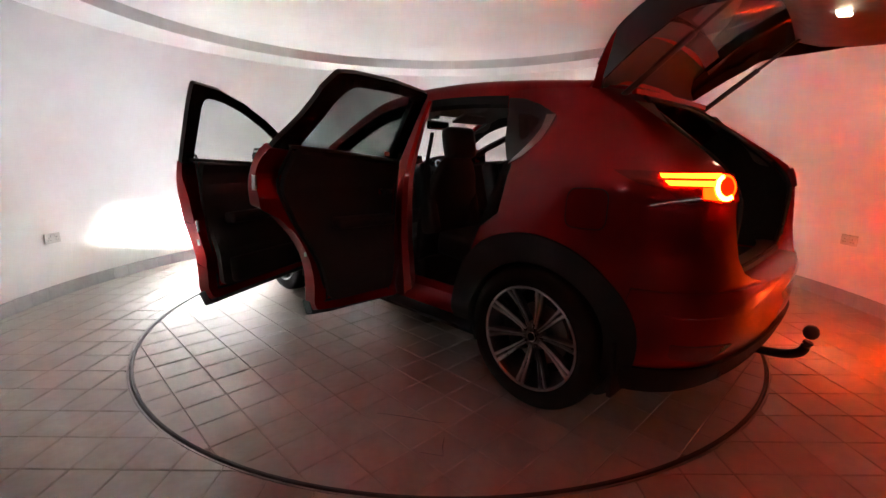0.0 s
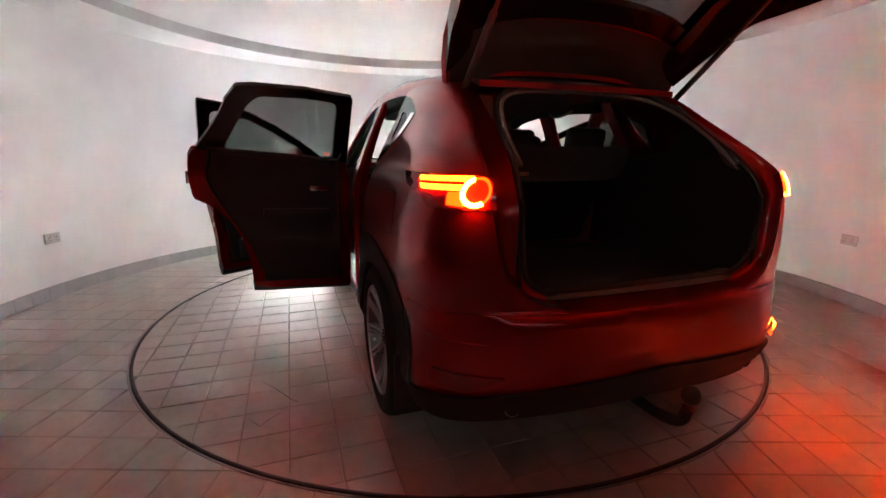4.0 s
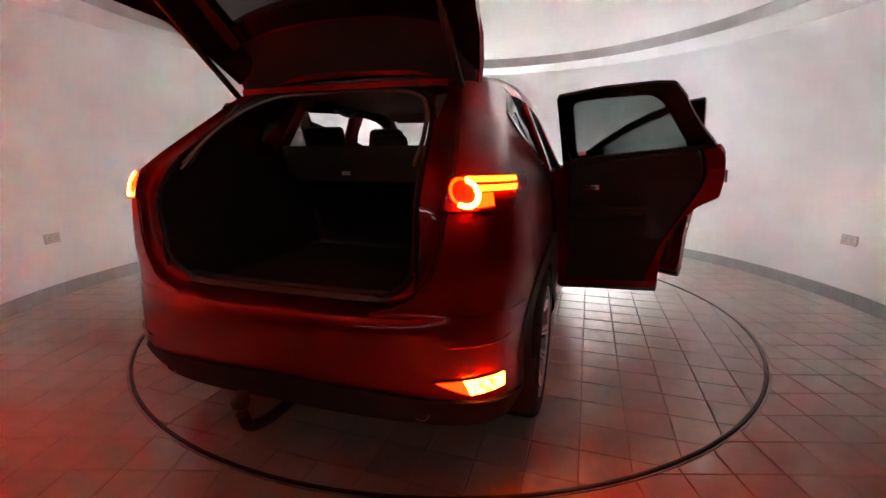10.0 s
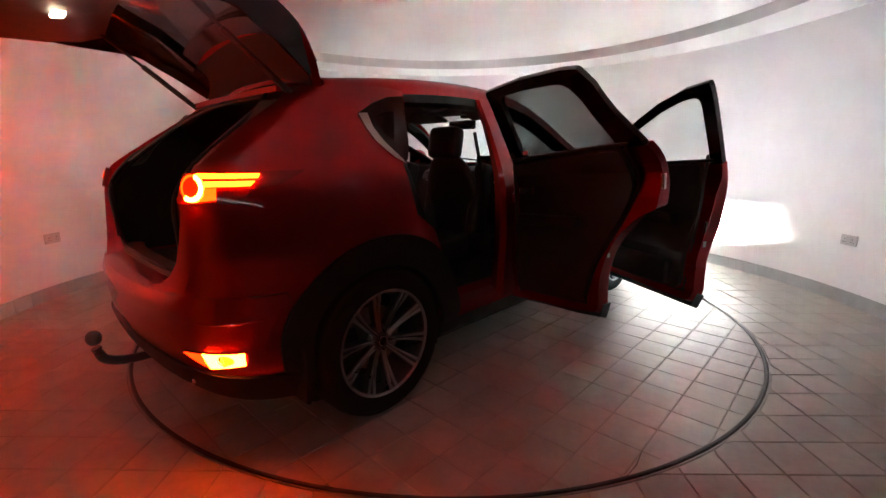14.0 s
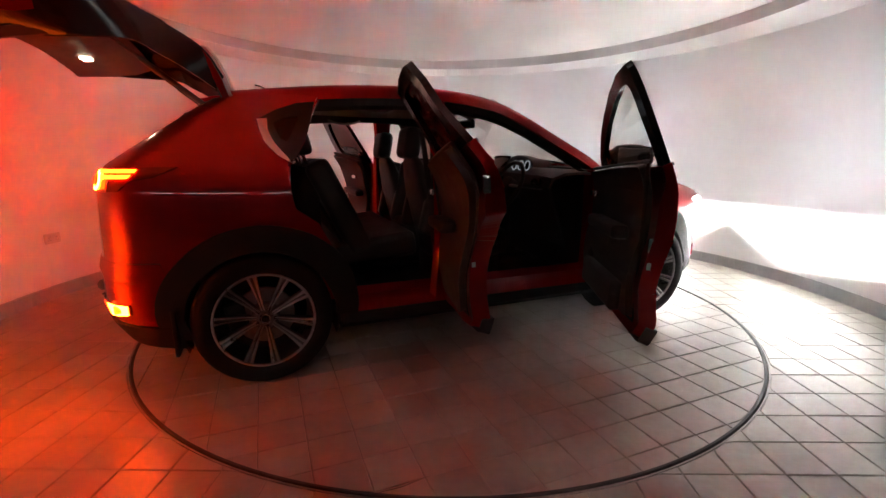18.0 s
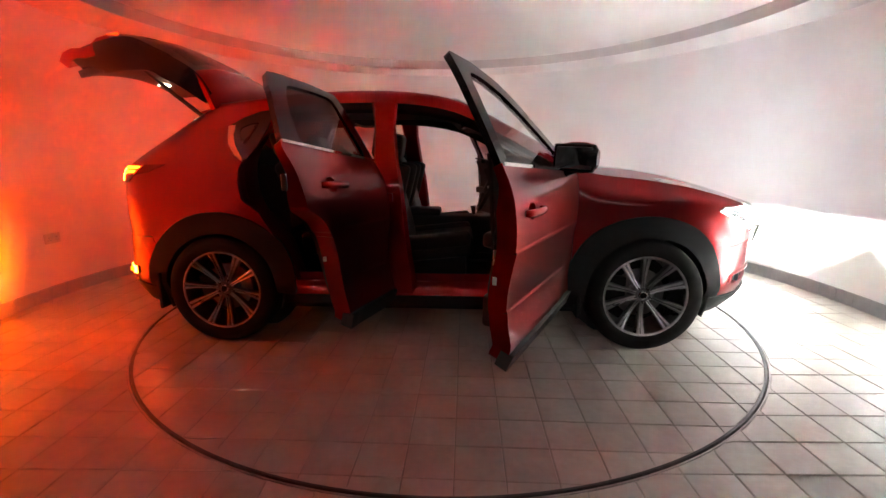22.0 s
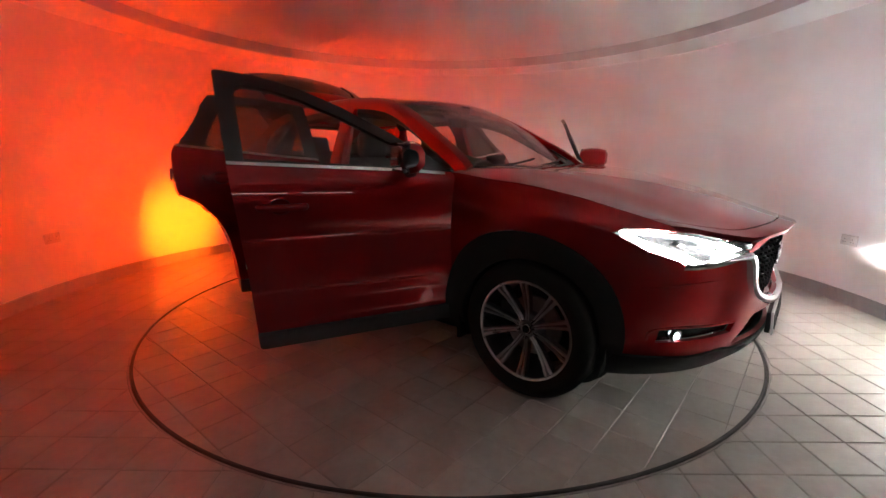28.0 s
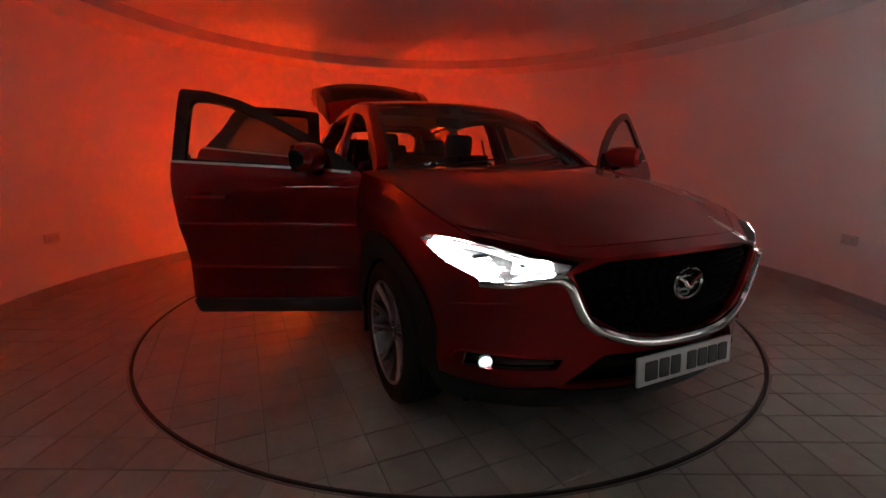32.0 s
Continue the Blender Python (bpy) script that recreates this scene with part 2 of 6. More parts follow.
def tube(points, r, seg=10, n=6, cap=True, flat=1.0):
    """A round bar along a smooth curve; r may be a list, one for each point."""
    pts = smooth_line(points, n) if n > 1 else [Vector(p) for p in points]
    rows, up = [], Vector((0, 0, 1))
    for i, p in enumerate(pts):
        d = (pts[min(i + 1, len(pts) - 1)] - pts[max(i - 1, 0)]).normalized()
        a = up if abs(d.dot(up)) < 0.95 else Vector((1, 0, 0))
        s = d.cross(a).normalized()
        u = s.cross(d)
        rr = r if not isinstance(r, (list, tuple)) else np.interp(i / (len(pts) - 1) * (len(r) - 1), range(len(r)), r)
        rows.append([p + (s * math.cos(2 * math.pi * k / seg) + u * math.sin(2 * math.pi * k / seg) * flat) * rr for k in range(seg)])
    return loft(rows, True, cap)


def fillet(points, r, n=4):
    """Round the corners of a closed 2D outline. A point may carry its own radius."""
    out = []
    k = len(points)
    for i in range(k):
        p = Vector(points[i][:2])
        rr = points[i][2] if len(points[i]) > 2 else r
        a, b = Vector(points[i - 1][:2]), Vector(points[(i + 1) % k][:2])
        da, db = a - p, b - p
        rr = min(rr, da.length * 0.45, db.length * 0.45)
        if rr < 1e-4:
            out.append((p.x, p.y))
            continue
        pa, pb = p + da.normalized() * rr, p + db.normalized() * rr
        for j in range(n + 1):
            t = j / n
            q = pa * (1 - t) ** 2 + p * 2 * t * (1 - t) + pb * t * t
            out.append((q.x, q.y))
    return out


def sheet(outline, holes, fn, step=0.06, thick=0.0, flip=False, lines=()):
    """Fill a flat outline (with holes), cut it into a grid and lay it on the surface fn(u, v), with thickness inwards."""
    bm = bmesh.new()
    lay = bm.verts.layers.float_vector.new("body_normal")
    for lp in [outline] + list(holes):
        vs = [bm.verts.new((p[0], p[1], 0)) for p in lp]
        for i in range(len(vs)):
            bm.edges.new((vs[i], vs[(i + 1) % len(vs)]))
    bmesh.ops.triangle_fill(bm, use_beauty=True, use_dissolve=False, edges=bm.edges[:], normal=(0, 0, 1))
    us, vs_ = [p[0] for p in outline], [p[1] for p in outline]
    for lo, hi, ax in ((min(us), max(us), 0), (min(vs_), max(vs_), 1)):
        k = math.floor(lo / step) + 1
        while k * step < hi - 1e-4:
            co, no = [0, 0, 0], [0, 0, 0]
            co[ax], no[ax] = k * step, 1
            bmesh.ops.bisect_plane(bm, geom=bm.verts[:] + bm.edges[:] + bm.faces[:], plane_co=co, plane_no=no, dist=1e-5)
            k += 1
    for v in lines:                  # extra cuts along the creases
        bmesh.ops.bisect_plane(bm, geom=bm.verts[:] + bm.edges[:] + bm.faces[:], plane_co=(0, v, 0), plane_no=(0, 1, 0), dist=1e-5)
    for f in bm.faces:
        f.normal_update()
        if f.normal.z < 0:
            f.normal_flip()
    flat = {v: (v.co.x, v.co.y) for v in bm.verts}
    e = 0.004
    for v, (a, b) in flat.items():
        p = Vector(fn(a, b))
        nn = (Vector(fn(a + e, b)) - Vector(fn(a - e, b))).cross(Vector(fn(a, b + e)) - Vector(fn(a, b - e)))
        nn = nn.normalized() if nn.length > 1e-12 else Vector((1, 0, 0))
        v.co, v[lay] = p, -nn if flip else nn
    if flip:
        bmesh.ops.reverse_faces(bm, faces=bm.faces)
    if thick:
        deep = thick if callable(thick) else lambda u, v: thick
        inner = {}
        faces = bm.faces[:]
        rim = [ed for ed in bm.edges if len(ed.link_faces) == 1]
        for v in list(flat):
            w = bm.verts.new(v.co - v[lay] * deep(*flat[v]))
            w[lay] = (0, 0, 0)
            inner[v] = w
        for f in faces:
            bm.faces.new([inner[v] for v in reversed(f.verts)])
        for ed in rim:
            f = ed.link_faces[0]
            vs2 = list(f.verts)
            i = vs2.index(ed.verts[0])
            a, b = (ed.verts[0], ed.verts[1]) if vs2[(i + 1) % len(vs2)] == ed.verts[1] else (ed.verts[1], ed.verts[0])
            bm.faces.new((b, a, inner[a], inner[b]))
    return bm


def laid(name, bm, mat, parent, label=""):
    """Link a sheet as a part, shaded by the true normals of its surface."""
    lay = bm.verts.layers.float_vector["body_normal"]
    bm.verts.index_update()
    nv = [Vector(v[lay]) for v in bm.verts]
    bm.normal_update()
    want = []
    for f in bm.faces:
        outer = all(v.index < len(nv) and nv[v.index].length > 0.5 for v in f.verts) and f.normal.dot(nv[f.verts[0].index]) > 0.2
        for v in f.verts:
            want.append(tuple(nv[v.index]) if outer else tuple(f.normal))
    me = bpy.data.meshes.new(name)
    bm.to_mesh(me)
    bm.free()
    me.materials.append(mat)
    me.shade_smooth()
    me.normals_split_custom_set(want)
    ob = new(name, me)
    ob.parent = parent
    if label:
        ob["label"] = label
    return ob
# ---- the round room
# angles of the wall, from one jamb of the entrance round to the other
A0, A1 = -math.pi / 2 + math.asin(DOOR_R / ROOM_R), 1.5 * math.pi - math.asin(DOOR_L / ROOM_R)


def ring_wall(r0, r1, z0, z1, seg=128, a0=A0, a1=A1):
    rows = []
    for i in range(seg + 1):
        a = a0 + (a1 - a0) * i / seg
        c, s = math.cos(a), math.sin(a)
        rows.append([(ROOM_X + r * c, ROOM_Y + r * s, z) for r, z in ((r0, z0), (r1, z0), (r1, z1), (r0, z1))])
    return loft(rows, True, True)


thing("wall_round", ring_wall(ROOM_R, ROOM_R + 0.15, -0.05, WALL_H + 0.3), M["wall"], "smooth white painted curved wall of a round photo room", "wall", kind="structure")

# ceiling: a low ring, a lip and a raised flat disc
cb = lathe([(ROOM_R + 0.4, WALL_H), (DOME_R, WALL_H), (DOME_R, WALL_H + 0.004), (ROOM_R + 0.4, WALL_H + 0.004)], 128, Matrix.Translation((ROOM_X, ROOM_Y, 0)), closed=True)
thing("ceiling", cb, M["ceiling"], "white painted lower ring of a stepped ceiling", "ceiling", kind="structure")
# face of the step, in an even grey darker than the ceiling
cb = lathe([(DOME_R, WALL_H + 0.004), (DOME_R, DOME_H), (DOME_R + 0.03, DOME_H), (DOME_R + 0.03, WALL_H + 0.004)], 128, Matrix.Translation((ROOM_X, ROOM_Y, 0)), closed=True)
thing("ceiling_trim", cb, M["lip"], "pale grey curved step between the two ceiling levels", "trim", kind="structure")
cb = lathe([(0, DOME_H), (DOME_R + 0.1, DOME_H), (DOME_R + 0.1, DOME_H + 0.1), (0, DOME_H + 0.1)], 128, Matrix.Translation((ROOM_X, ROOM_Y, 0)))
thing("ceiling_upper", cb, M["ceiling"], "white painted raised round ceiling", "ceiling", kind="structure")

# workshop behind the entrance: plain walls that close the place, with tube lights
YJ = -3.08
for wx in (-DOOR_L - 0.055, DOOR_R + 0.055):
    y_end = ROOM_Y - math.sqrt(ROOM_R ** 2 - wx ** 2)
    thing("wall_entrance", box(0.15, y_end - YJ + 0.92 + 0.06, 3.2, (wx + ROOM_X, (y_end + YJ - 0.92) / 2, 1.5)), M["shop_wall"], "plain painted jamb wall of the entrance", "wall", kind="structure", smooth=False)
for nm, sz, c in (("wall_shop_a", (5.5 - DOOR_L - 0.13, 0.15, 3.4), ((-5.5 - DOOR_L - 0.13) / 2, YJ - 0.92, 1.65)), ("wall_shop_b", (5.5 - DOOR_R - 0.13, 0.15, 3.4), ((5.5 + DOOR_R + 0.13) / 2, YJ - 0.92, 1.65)),
                  ("wall_shop_c", (0.15, 6.0, 3.4), (-5.5, YJ - 3.99, 1.65)), ("wall_shop_d", (0.15, 6.0, 3.4), (5.5, YJ - 3.99, 1.65)),
                  ("wall_shop_e", (11.2, 0.15, 3.4), (0, YJ - 7.07, 1.65)), ("wall_lintel", (DOOR_L + DOOR_R - 0.05, 0.15, 0.6), ((DOOR_R - DOOR_L) / 2 + ROOM_X, YJ - 0.55, 2.85))):
    thing(nm, box(*sz, c), M["shop_wall"], "plain painted wall behind the entrance", "wall", kind="structure", smooth=False)
thing("ceiling_shop", box(11.2, 7.1, 0.12, (0, YJ - 3.6, 3.2)), M["shop_wall"], "plain ceiling behind the entrance", "ceiling", kind="structure", smooth=False)
thing("floor_shop", box(11.2, 7.1, 0.10, (0, YJ - 3.8, -0.07)), M["shop_floor"], "plain concrete floor behind the entrance", "floor", kind="structure", smooth=False)
for lx in (-3.3, -1.65, 0.0, 1.65, 3.3):
    lamp = tagged(new("tube_lamp"), "long white fluorescent tube lamp on the ceiling", "lamp", "workshop tube lamps")
    lamp.location = (lx, -7.6, 3.13)
    part("housing", box(1.5, 0.16, 0.05, (0, 0, -0.02), 0.01), M["plastic_white"], lamp)
    part("tube", tube([(-0.66, 0, -0.09), (0.66, 0, -0.09)], 0.02, 12, 1), M["tube"], lamp, "glowing white tube")


def tile_at(x0, y0, w, gap, keep_in, keep_out, z0, z1):
    """One tile with a bevelled top, trimmed to the inside or the outside of a circle round the origin; None if it vanishes."""
    n = 5
    loop = []
    a, b = x0 + gap, x0 + w - gap
    c, d = y0 + gap, y0 + w - gap
    for p, q in (((a, c), (b, c)), ((b, c), (b, d)), ((b, d), (a, d)), ((a, d), (a, c))):
        for i in range(n):
            loop.append((p[0] + (q[0] - p[0]) * i / n, p[1] + (q[1] - p[1]) * i / n))
    rr = [math.hypot(*p) for p in loop]
    if keep_in and min(rr) > keep_in - 0.012 or keep_out and max(rr) < keep_out + 0.012:
        return None
    trimmed = keep_in and max(rr) > keep_in or keep_out and min(rr) < keep_out
    if not trimmed:
        loop = [(a, c), (b, c), (b, d), (a, d)]
    else:
        out = []
        for p, r in zip(loop, rr):
            f = keep_in / r if keep_in and r > keep_in else keep_out / r if keep_out and r < keep_out else 1.0
            out.append((p[0] * f, p[1] * f))
        loop = out
    area = 0.5 * sum(p[0] * q[1] - q[0] * p[1] for p, q in zip(loop, loop[1:] + loop[:1]))
    if area < 0.0006:
        return None
    cx, cy = sum(p[0] for p in loop) / len(loop), sum(p[1] for p in loop) / len(loop)
    e = 0.0035
    top = [(cx + (p[0] - cx) * (1 - e / (w / 2)), cy + (p[1] - cy) * (1 - e / (w / 2)), z1) for p in loop]
    low = [(p[0], p[1], z1 - 0.0035) for p in loop]
    bot = [(p[0], p[1], z0) for p in loop]
    return trimmed, (cx, cy), [top, low, bot]


def tile_bm(rings, origin, bm=None):
    bm = bm or bmesh.new()
    vs = [[bm.verts.new((p[0] - origin[0], p[1] - origin[1], p[2])) for p in r] for r in rings]
    bm.faces.new(vs[0])
    for u, v in zip(vs, vs[1:]):
        for i in range(len(u)):
            bm.faces.new((v[i], v[(i + 1) % len(u)], u[(i + 1) % len(u)], u[i]))
    return bm


def tiled(base, pieces, near, limit=460):
    """Lay tiles on a base: the nearest as parts, sharing a mesh where whole, the rest joined."""
    pieces = sorted(pieces, key=lambda p: near(p[1]))
    whole = None
    rest = bmesh.new()
    rnd = random.Random(4)
    for i, (trimmed, c, rings) in enumerate(pieces):
        if i >= limit:
            tile_bm(rings, (0, 0), rest)
            continue
        if not trimmed and whole is None:
            whole = mesh_of("tile", tile_bm(rings, c), M["tile"], smooth=False)
        me = whole if not trimmed else mesh_of("tile", tile_bm(rings, c), M["tile"], smooth=False)
        ob = new("tile", me)
        ob.parent = base
        ob.matrix_basis = pose(c[0], c[1], rnd.uniform(-0.0008, 0.0008), rnd.uniform(-0.35, 0.35), rnd.uniform(-0.35, 0.35), 0)
    if len(pieces) > limit:
        ob = part("tile_field", rest, M["tile"], base, smooth=False)
        ob["kind"] = "stuff"
    else:
        rest.free()


def build_skirting():
    n = 92
    base = thing("baseboard", ring_wall(ROOM_R - 0.006, ROOM_R + 0.002, 0.0, 0.108, 128), M["grout"], "grey tiled skirting round the foot of the white wall", "skirting", kind="structure")
    for i in range(n):
        g = 0.0016 / ROOM_R
        a = A0 + (A1 - A0) * i / n + g
        b = A0 + (A1 - A0) * (i + 1) / n - g
        rows = []
        for k in range(4):
            t = a + (b - a) * k / 3
            c, s = math.cos(t), math.sin(t)
            rows.append([(ROOM_X + r * c, ROOM_Y + r * s, z) for r, z in ((ROOM_R - 0.014, 0.001), (ROOM_R - 0.003, 0.001), (ROOM_R - 0.003, 0.112), (ROOM_R - 0.010, 0.112), (ROOM_R - 0.014, 0.106))])
        part("skirting_tile", loft(rows, True, True), M["skirting"], base, smooth=False)


def build_socket(angle, z, w=0.146, h=0.086):
    ob = tagged(new("wall_socket"), "white plastic double wall socket on the curved wall", "wall socket", "wall sockets")
    r = ROOM_R - 0.001
    ob.matrix_basis = Matrix.Translation((ROOM_X + r * math.cos(angle), ROOM_Y + r * math.sin(angle), z)) @ Matrix.Rotation(angle - math.pi / 2, 4, "Z") @ Matrix.Rotation(math.pi / 2, 4, "X")
    part("faceplate", box(w, h, 0.012, (0, 0, 0.006), 0.004), M["plastic_white"], ob)
    for sx in (-1, 1):
        part("switch", box(0.012, 0.02, 0.006, (sx * 0.018, 0.022, 0.014), 0.002), M["plastic_white"], ob)
        for dx, dy, ww, hh in ((0, 0.012, 0.005, 0.009), (-0.011, -0.012, 0.008, 0.005), (0.011, -0.012, 0.008, 0.005)):
            part("slot", box(ww, hh, 0.002, (sx * 0.037 + dx, dy - 0.004, 0.0125)), M["plate_black"], ob, smooth=False)


TABLE = tagged(new("turntable"), "round tiled car turntable set flush in the floor", "turntable", kind="structure")


def build_floors():
    z1, w = 0.0, 0.2010
    # fixed floor round the turntable
    base_out = lathe([(TABLE_R + 0.006, -0.12), (5.2, -0.12), (5.2, -0.0045), (TABLE_R + 0.006, -0.0045)], 128, closed=True)
    ground = thing("floor", base_out, M["grout"], "beige and grey square floor tiles with dark joints", "floor", kind="structure")
    pieces = []
    for i in range(-20, 20):
        for j in range(-24, 20):
            x0, y0 = -0.0825 + i * w, -2.092 + j * w
            cx, cy = x0 + w / 2, y0 + w / 2
            if math.hypot(cx - ROOM_X, cy - ROOM_Y) > ROOM_R + 0.12 and not (-DOOR_L < cx < DOOR_R and cy < 0):
                continue
            if cy < YJ - 0.6:
                continue
            p = tile_at(x0, y0, w, 0.0013, None, TABLE_R + 0.016, -0.05, z1)
            if p:
                pieces.append(p)
    tiled(ground, pieces, lambda c: math.hypot(c[0] - EYE[0], c[1] - EYE[1]))
    # rim of the opening
    part("rim", lathe([(TABLE_R + 0.006, -0.1), (TABLE_R + 0.013, -0.1), (TABLE_R + 0.013, 0.0015), (TABLE_R + 0.006, 0.0015)], 160, closed=True), M["steel"], ground, "worn steel edge")
    # turning disc
    part("disc", lathe([(0, -0.10), (TABLE_R - 0.012, -0.10), (TABLE_R - 0.012, -0.0045), (0, -0.0045)], 128), M["grout"], TABLE)
    part("rim", lathe([(TABLE_R - 0.014, -0.09), (TABLE_R, -0.09), (TABLE_R, 0.0035), (TABLE_R - 0.003, 0.006), (TABLE_R - 0.014, 0.0035)], 160, closed=True), M["ring"], TABLE, "black rubber edge strip")
    pieces = []
    for i in range(-13, 13):
        for j in range(-13, 13):
            p = tile_at(TILE_DX + i * w, TILE_DY + j * w, w, 0.0013, TABLE_R - 0.016, None, -0.05, z1)
            if p:
                pieces.append(p)
    tiled(TABLE, pieces, lambda c: -math.hypot(c[0], c[1]))
    # cracked tiles
    for line in (((-1.43, -0.97), (-1.35, -1.09), (-1.275, -1.225), (-1.24, -1.26)), ((-1.47, -1.33), (-1.415, -1.415), (-1.37, -1.365), (-1.325, -1.33)), ((1.93, -0.88), (1.945, -0.99), (1.94, -1.09))):
        rows = []
        for k, p in enumerate(line):
            q, o = line[min(k + 1, len(line) - 1)], line[max(k - 1, 0)]
            d = Vector((q[0] - o[0], q[1] - o[1], 0)).normalized()
            side = Vector((-d.y, d.x, 0)) * (0.0022 if 0 < k < len(line) - 1 else 0.0008)
            rows.append([Vector((p[0], p[1], 0.0022)) + side, Vector((p[0], p[1], 0.0026)), Vector((p[0], p[1], 0.0022)) - side])
        part("crack", loft(rows), M["ring"], TABLE, "dark crack across a tile", smooth=False)


TILE_DX, TILE_DY = 0.1205, 0.118
# ---- the car: one body surface, on which all outer panels lie. Car space: y forward, x to its right, z up.
def curve(*pts):
    """A smooth function through (input, value) pairs."""
    xs, ys = np.array([p[0] for p in pts], float), np.array([p[1] for p in pts], float)
    d = np.diff(ys) / np.diff(xs)
    sl = np.concatenate([[d[0]], [0.0 if p * q <= 0 else 2 * p * q / (p + q) for p, q in zip(d, d[1:])], [d[-1]]])

    def at(v):
        v = min(max(v, xs[0]), xs[-1])
        i = min(int(np.searchsorted(xs, v, "right")) - 1, len(xs) - 2)
        h = xs[i + 1] - xs[i]
        t = (v - xs[i]) / h
        return float((1 + 2 * t) * (1 - t) ** 2 * ys[i] + t * (1 - t) ** 2 * h * sl[i] + t * t * (3 - 2 * t) * ys[i + 1] + t * t * (t - 1) * h * sl[i + 1])
    return at


N_REAR, N_FRONT, Y_REAR, Y_FRONT = 11.0, 4.6, -1.0, 0.9
half_width = curve((0.18, 0.82), (0.25, 0.855), (0.33, 0.885), (0.41, 0.906), (0.46, 0.900), (0.52, 0.892), (0.60, 0.888), (0.72, 0.898), (0.79, 0.909), (0.85, 0.9175), (0.89, 0.9185), (0.93, 0.9170), (1.02, 0.9075), (1.09, 0.890),
                   (1.14, 0.868), (1.2, 0.838), (1.3, 0.787), (1.4, 0.733), (1.5, 0.678), (1.56, 0.640), (1.63, 0.585))
rear_end = curve((0.2, -2.05), (0.3, -2.11), (0.4, -2.16), (0.55, -2.185), (0.63, -2.182), (0.72, -2.165), (0.9, -2.155), (1.05, -2.15), (1.15, -2.13), (1.2, -2.08), (1.3, -1.945), (1.4, -1.80), (1.46, -1.70), (1.52, -1.58), (1.6, -1.45))
ledge = curve((0.60, 0.0), (0.655, 0.016), (0.688, 0.018), (0.715, 0.0), (0.73, 0.0))     # the step below the tailgate
front_end = curve((0.18, 2.08), (0.25, 2.17), (0.33, 2.245), (0.42, 2.272), (0.55, 2.284), (0.7, 2.300), (0.8, 2.312), (0.88, 2.300), (0.95, 2.20), (1.05, 1.98), (1.2, 1.7))


def ramp(v, a, b):
    """0 at a, 1 at b, smooth between."""
    t = min(max((v - a) / (b - a), 0.0), 1.0)
    return t * t * (3 - 2 * t)


def narrowing(y, z):
    k = min(max((z - 1.13) / 0.25, 0.0), 1.0)
    r = min(max((-0.2 - y) / 1.25, 0.0), 1.2)
    f = min(max(y / 0.9, 0.0), 1.0)
    s = min(max((z - 0.93) / 0.15, 0.0), 1.0)
    q = min(max((y - 0.87) / 0.35, 0.0), 1.0)
    return 1 - 0.045 * ramp(-y, 1.0, 2.15) - 0.085 * s ** 1.6 * q - k * (0.067 * r ** 1.5 + 0.05 * f ** 1.5)


door_dish = curve((0.30, 0.006), (0.38, 0.010), (0.43, 0.0085), (0.475, 0.006), (0.50, 0.0045), (0.54, 0.0036), (0.565, 0.0036), (0.578, -0.0010), (0.60, -0.0012), (0.74, 0.0))


shoulder = curve((0.68, 0.0), (0.80, 0.0038), (0.826, 0.0048), (0.831, 0.0046), (0.844, 0.0), (0.88, 0.0))


def sculpt(y, z):
    """Flared lips round the wheel arches and the dished foot of the doors."""
    out = 0.0
    for ay in (1.35, -1.35):
        r = math.hypot(y - ay, z - 0.357)
        if r < 0.75:
            out += 0.008 * (1 - ramp(r, 0.50, 0.62)) * ramp(z, 0.20, 0.45)
    if 0.68 < z < 0.88:
        out += shoulder(z) * ramp(y, -1.10, -0.75) * (1 - ramp(y, 0.70, 0.95))
    if z < 0.74:
        out += door_dish(z) * ramp(y, -0.80, -0.45) * (1 - ramp(y, 0.58, 0.80))
    return out


def bend_table(n, y0, yend, w=0.9):
    """Length along the plan curve against its angle, from the flank to the middle."""
    ang = [math.asin(s ** (n / 2)) for s in np.linspace(0, 0.93, 120)]
    ang += list(np.linspace(ang[-1], math.pi / 2, 160)[1:])
    run, pts = [0.0], [(w * math.cos(p), (abs(math.sin(p)) ** (2 / n)) * abs(yend - y0)) for p in ang]
    for p, q in zip(pts, pts[1:]):
        run.append(run[-1] + math.hypot(q[0] - p[0], q[1] - p[1]))
    return np.array(run), np.array(ang)


RUN_R, ANG_R = bend_table(N_REAR, Y_REAR, -2.17)
RUN_F, ANG_F = bend_table(N_FRONT, Y_FRONT, 2.265)
A_REAR, A_FRONT = Y_REAR - RUN_R[-1], Y_FRONT + RUN_F[-1]     # the middle of the tail and of the nose


def body(a, z, off=0.0):
    """The body surface: a runs along the flank (a = y) and round the corners, z is height. off: how far proud of it."""
    sgn = 1.0
    if a > A_FRONT:
        a, sgn = 2 * A_FRONT - a, -1.0
    if a < A_REAR:
        a, sgn = 2 * A_REAR - a, -1.0
    w = half_width(z)
    if a > Y_FRONT:
        p = float(np.interp(a - Y_FRONT, RUN_F, ANG_F))
        y = Y_FRONT + (front_end(z) + off - Y_FRONT) * math.sin(p) ** (2 / N_FRONT)
        x = (w * narrowing(y, z) + off + sculpt(y, z)) * math.cos(p)
    elif a < Y_REAR:
        p = float(np.interp(Y_REAR - a, RUN_R, ANG_R))
        step = ledge(z) * (1 - ramp(w * math.cos(p), 0.56, 0.76))
        y = Y_REAR + (rear_end(z) - off - step - Y_REAR) * math.sin(p) ** (2 / N_REAR)
        x = (w * narrowing(y, z) + off + sculpt(y, z)) * math.cos(p)
    else:
        y, x = a, w * narrowing(a, z) + off + sculpt(a, z)
    return sgn * x, y, z


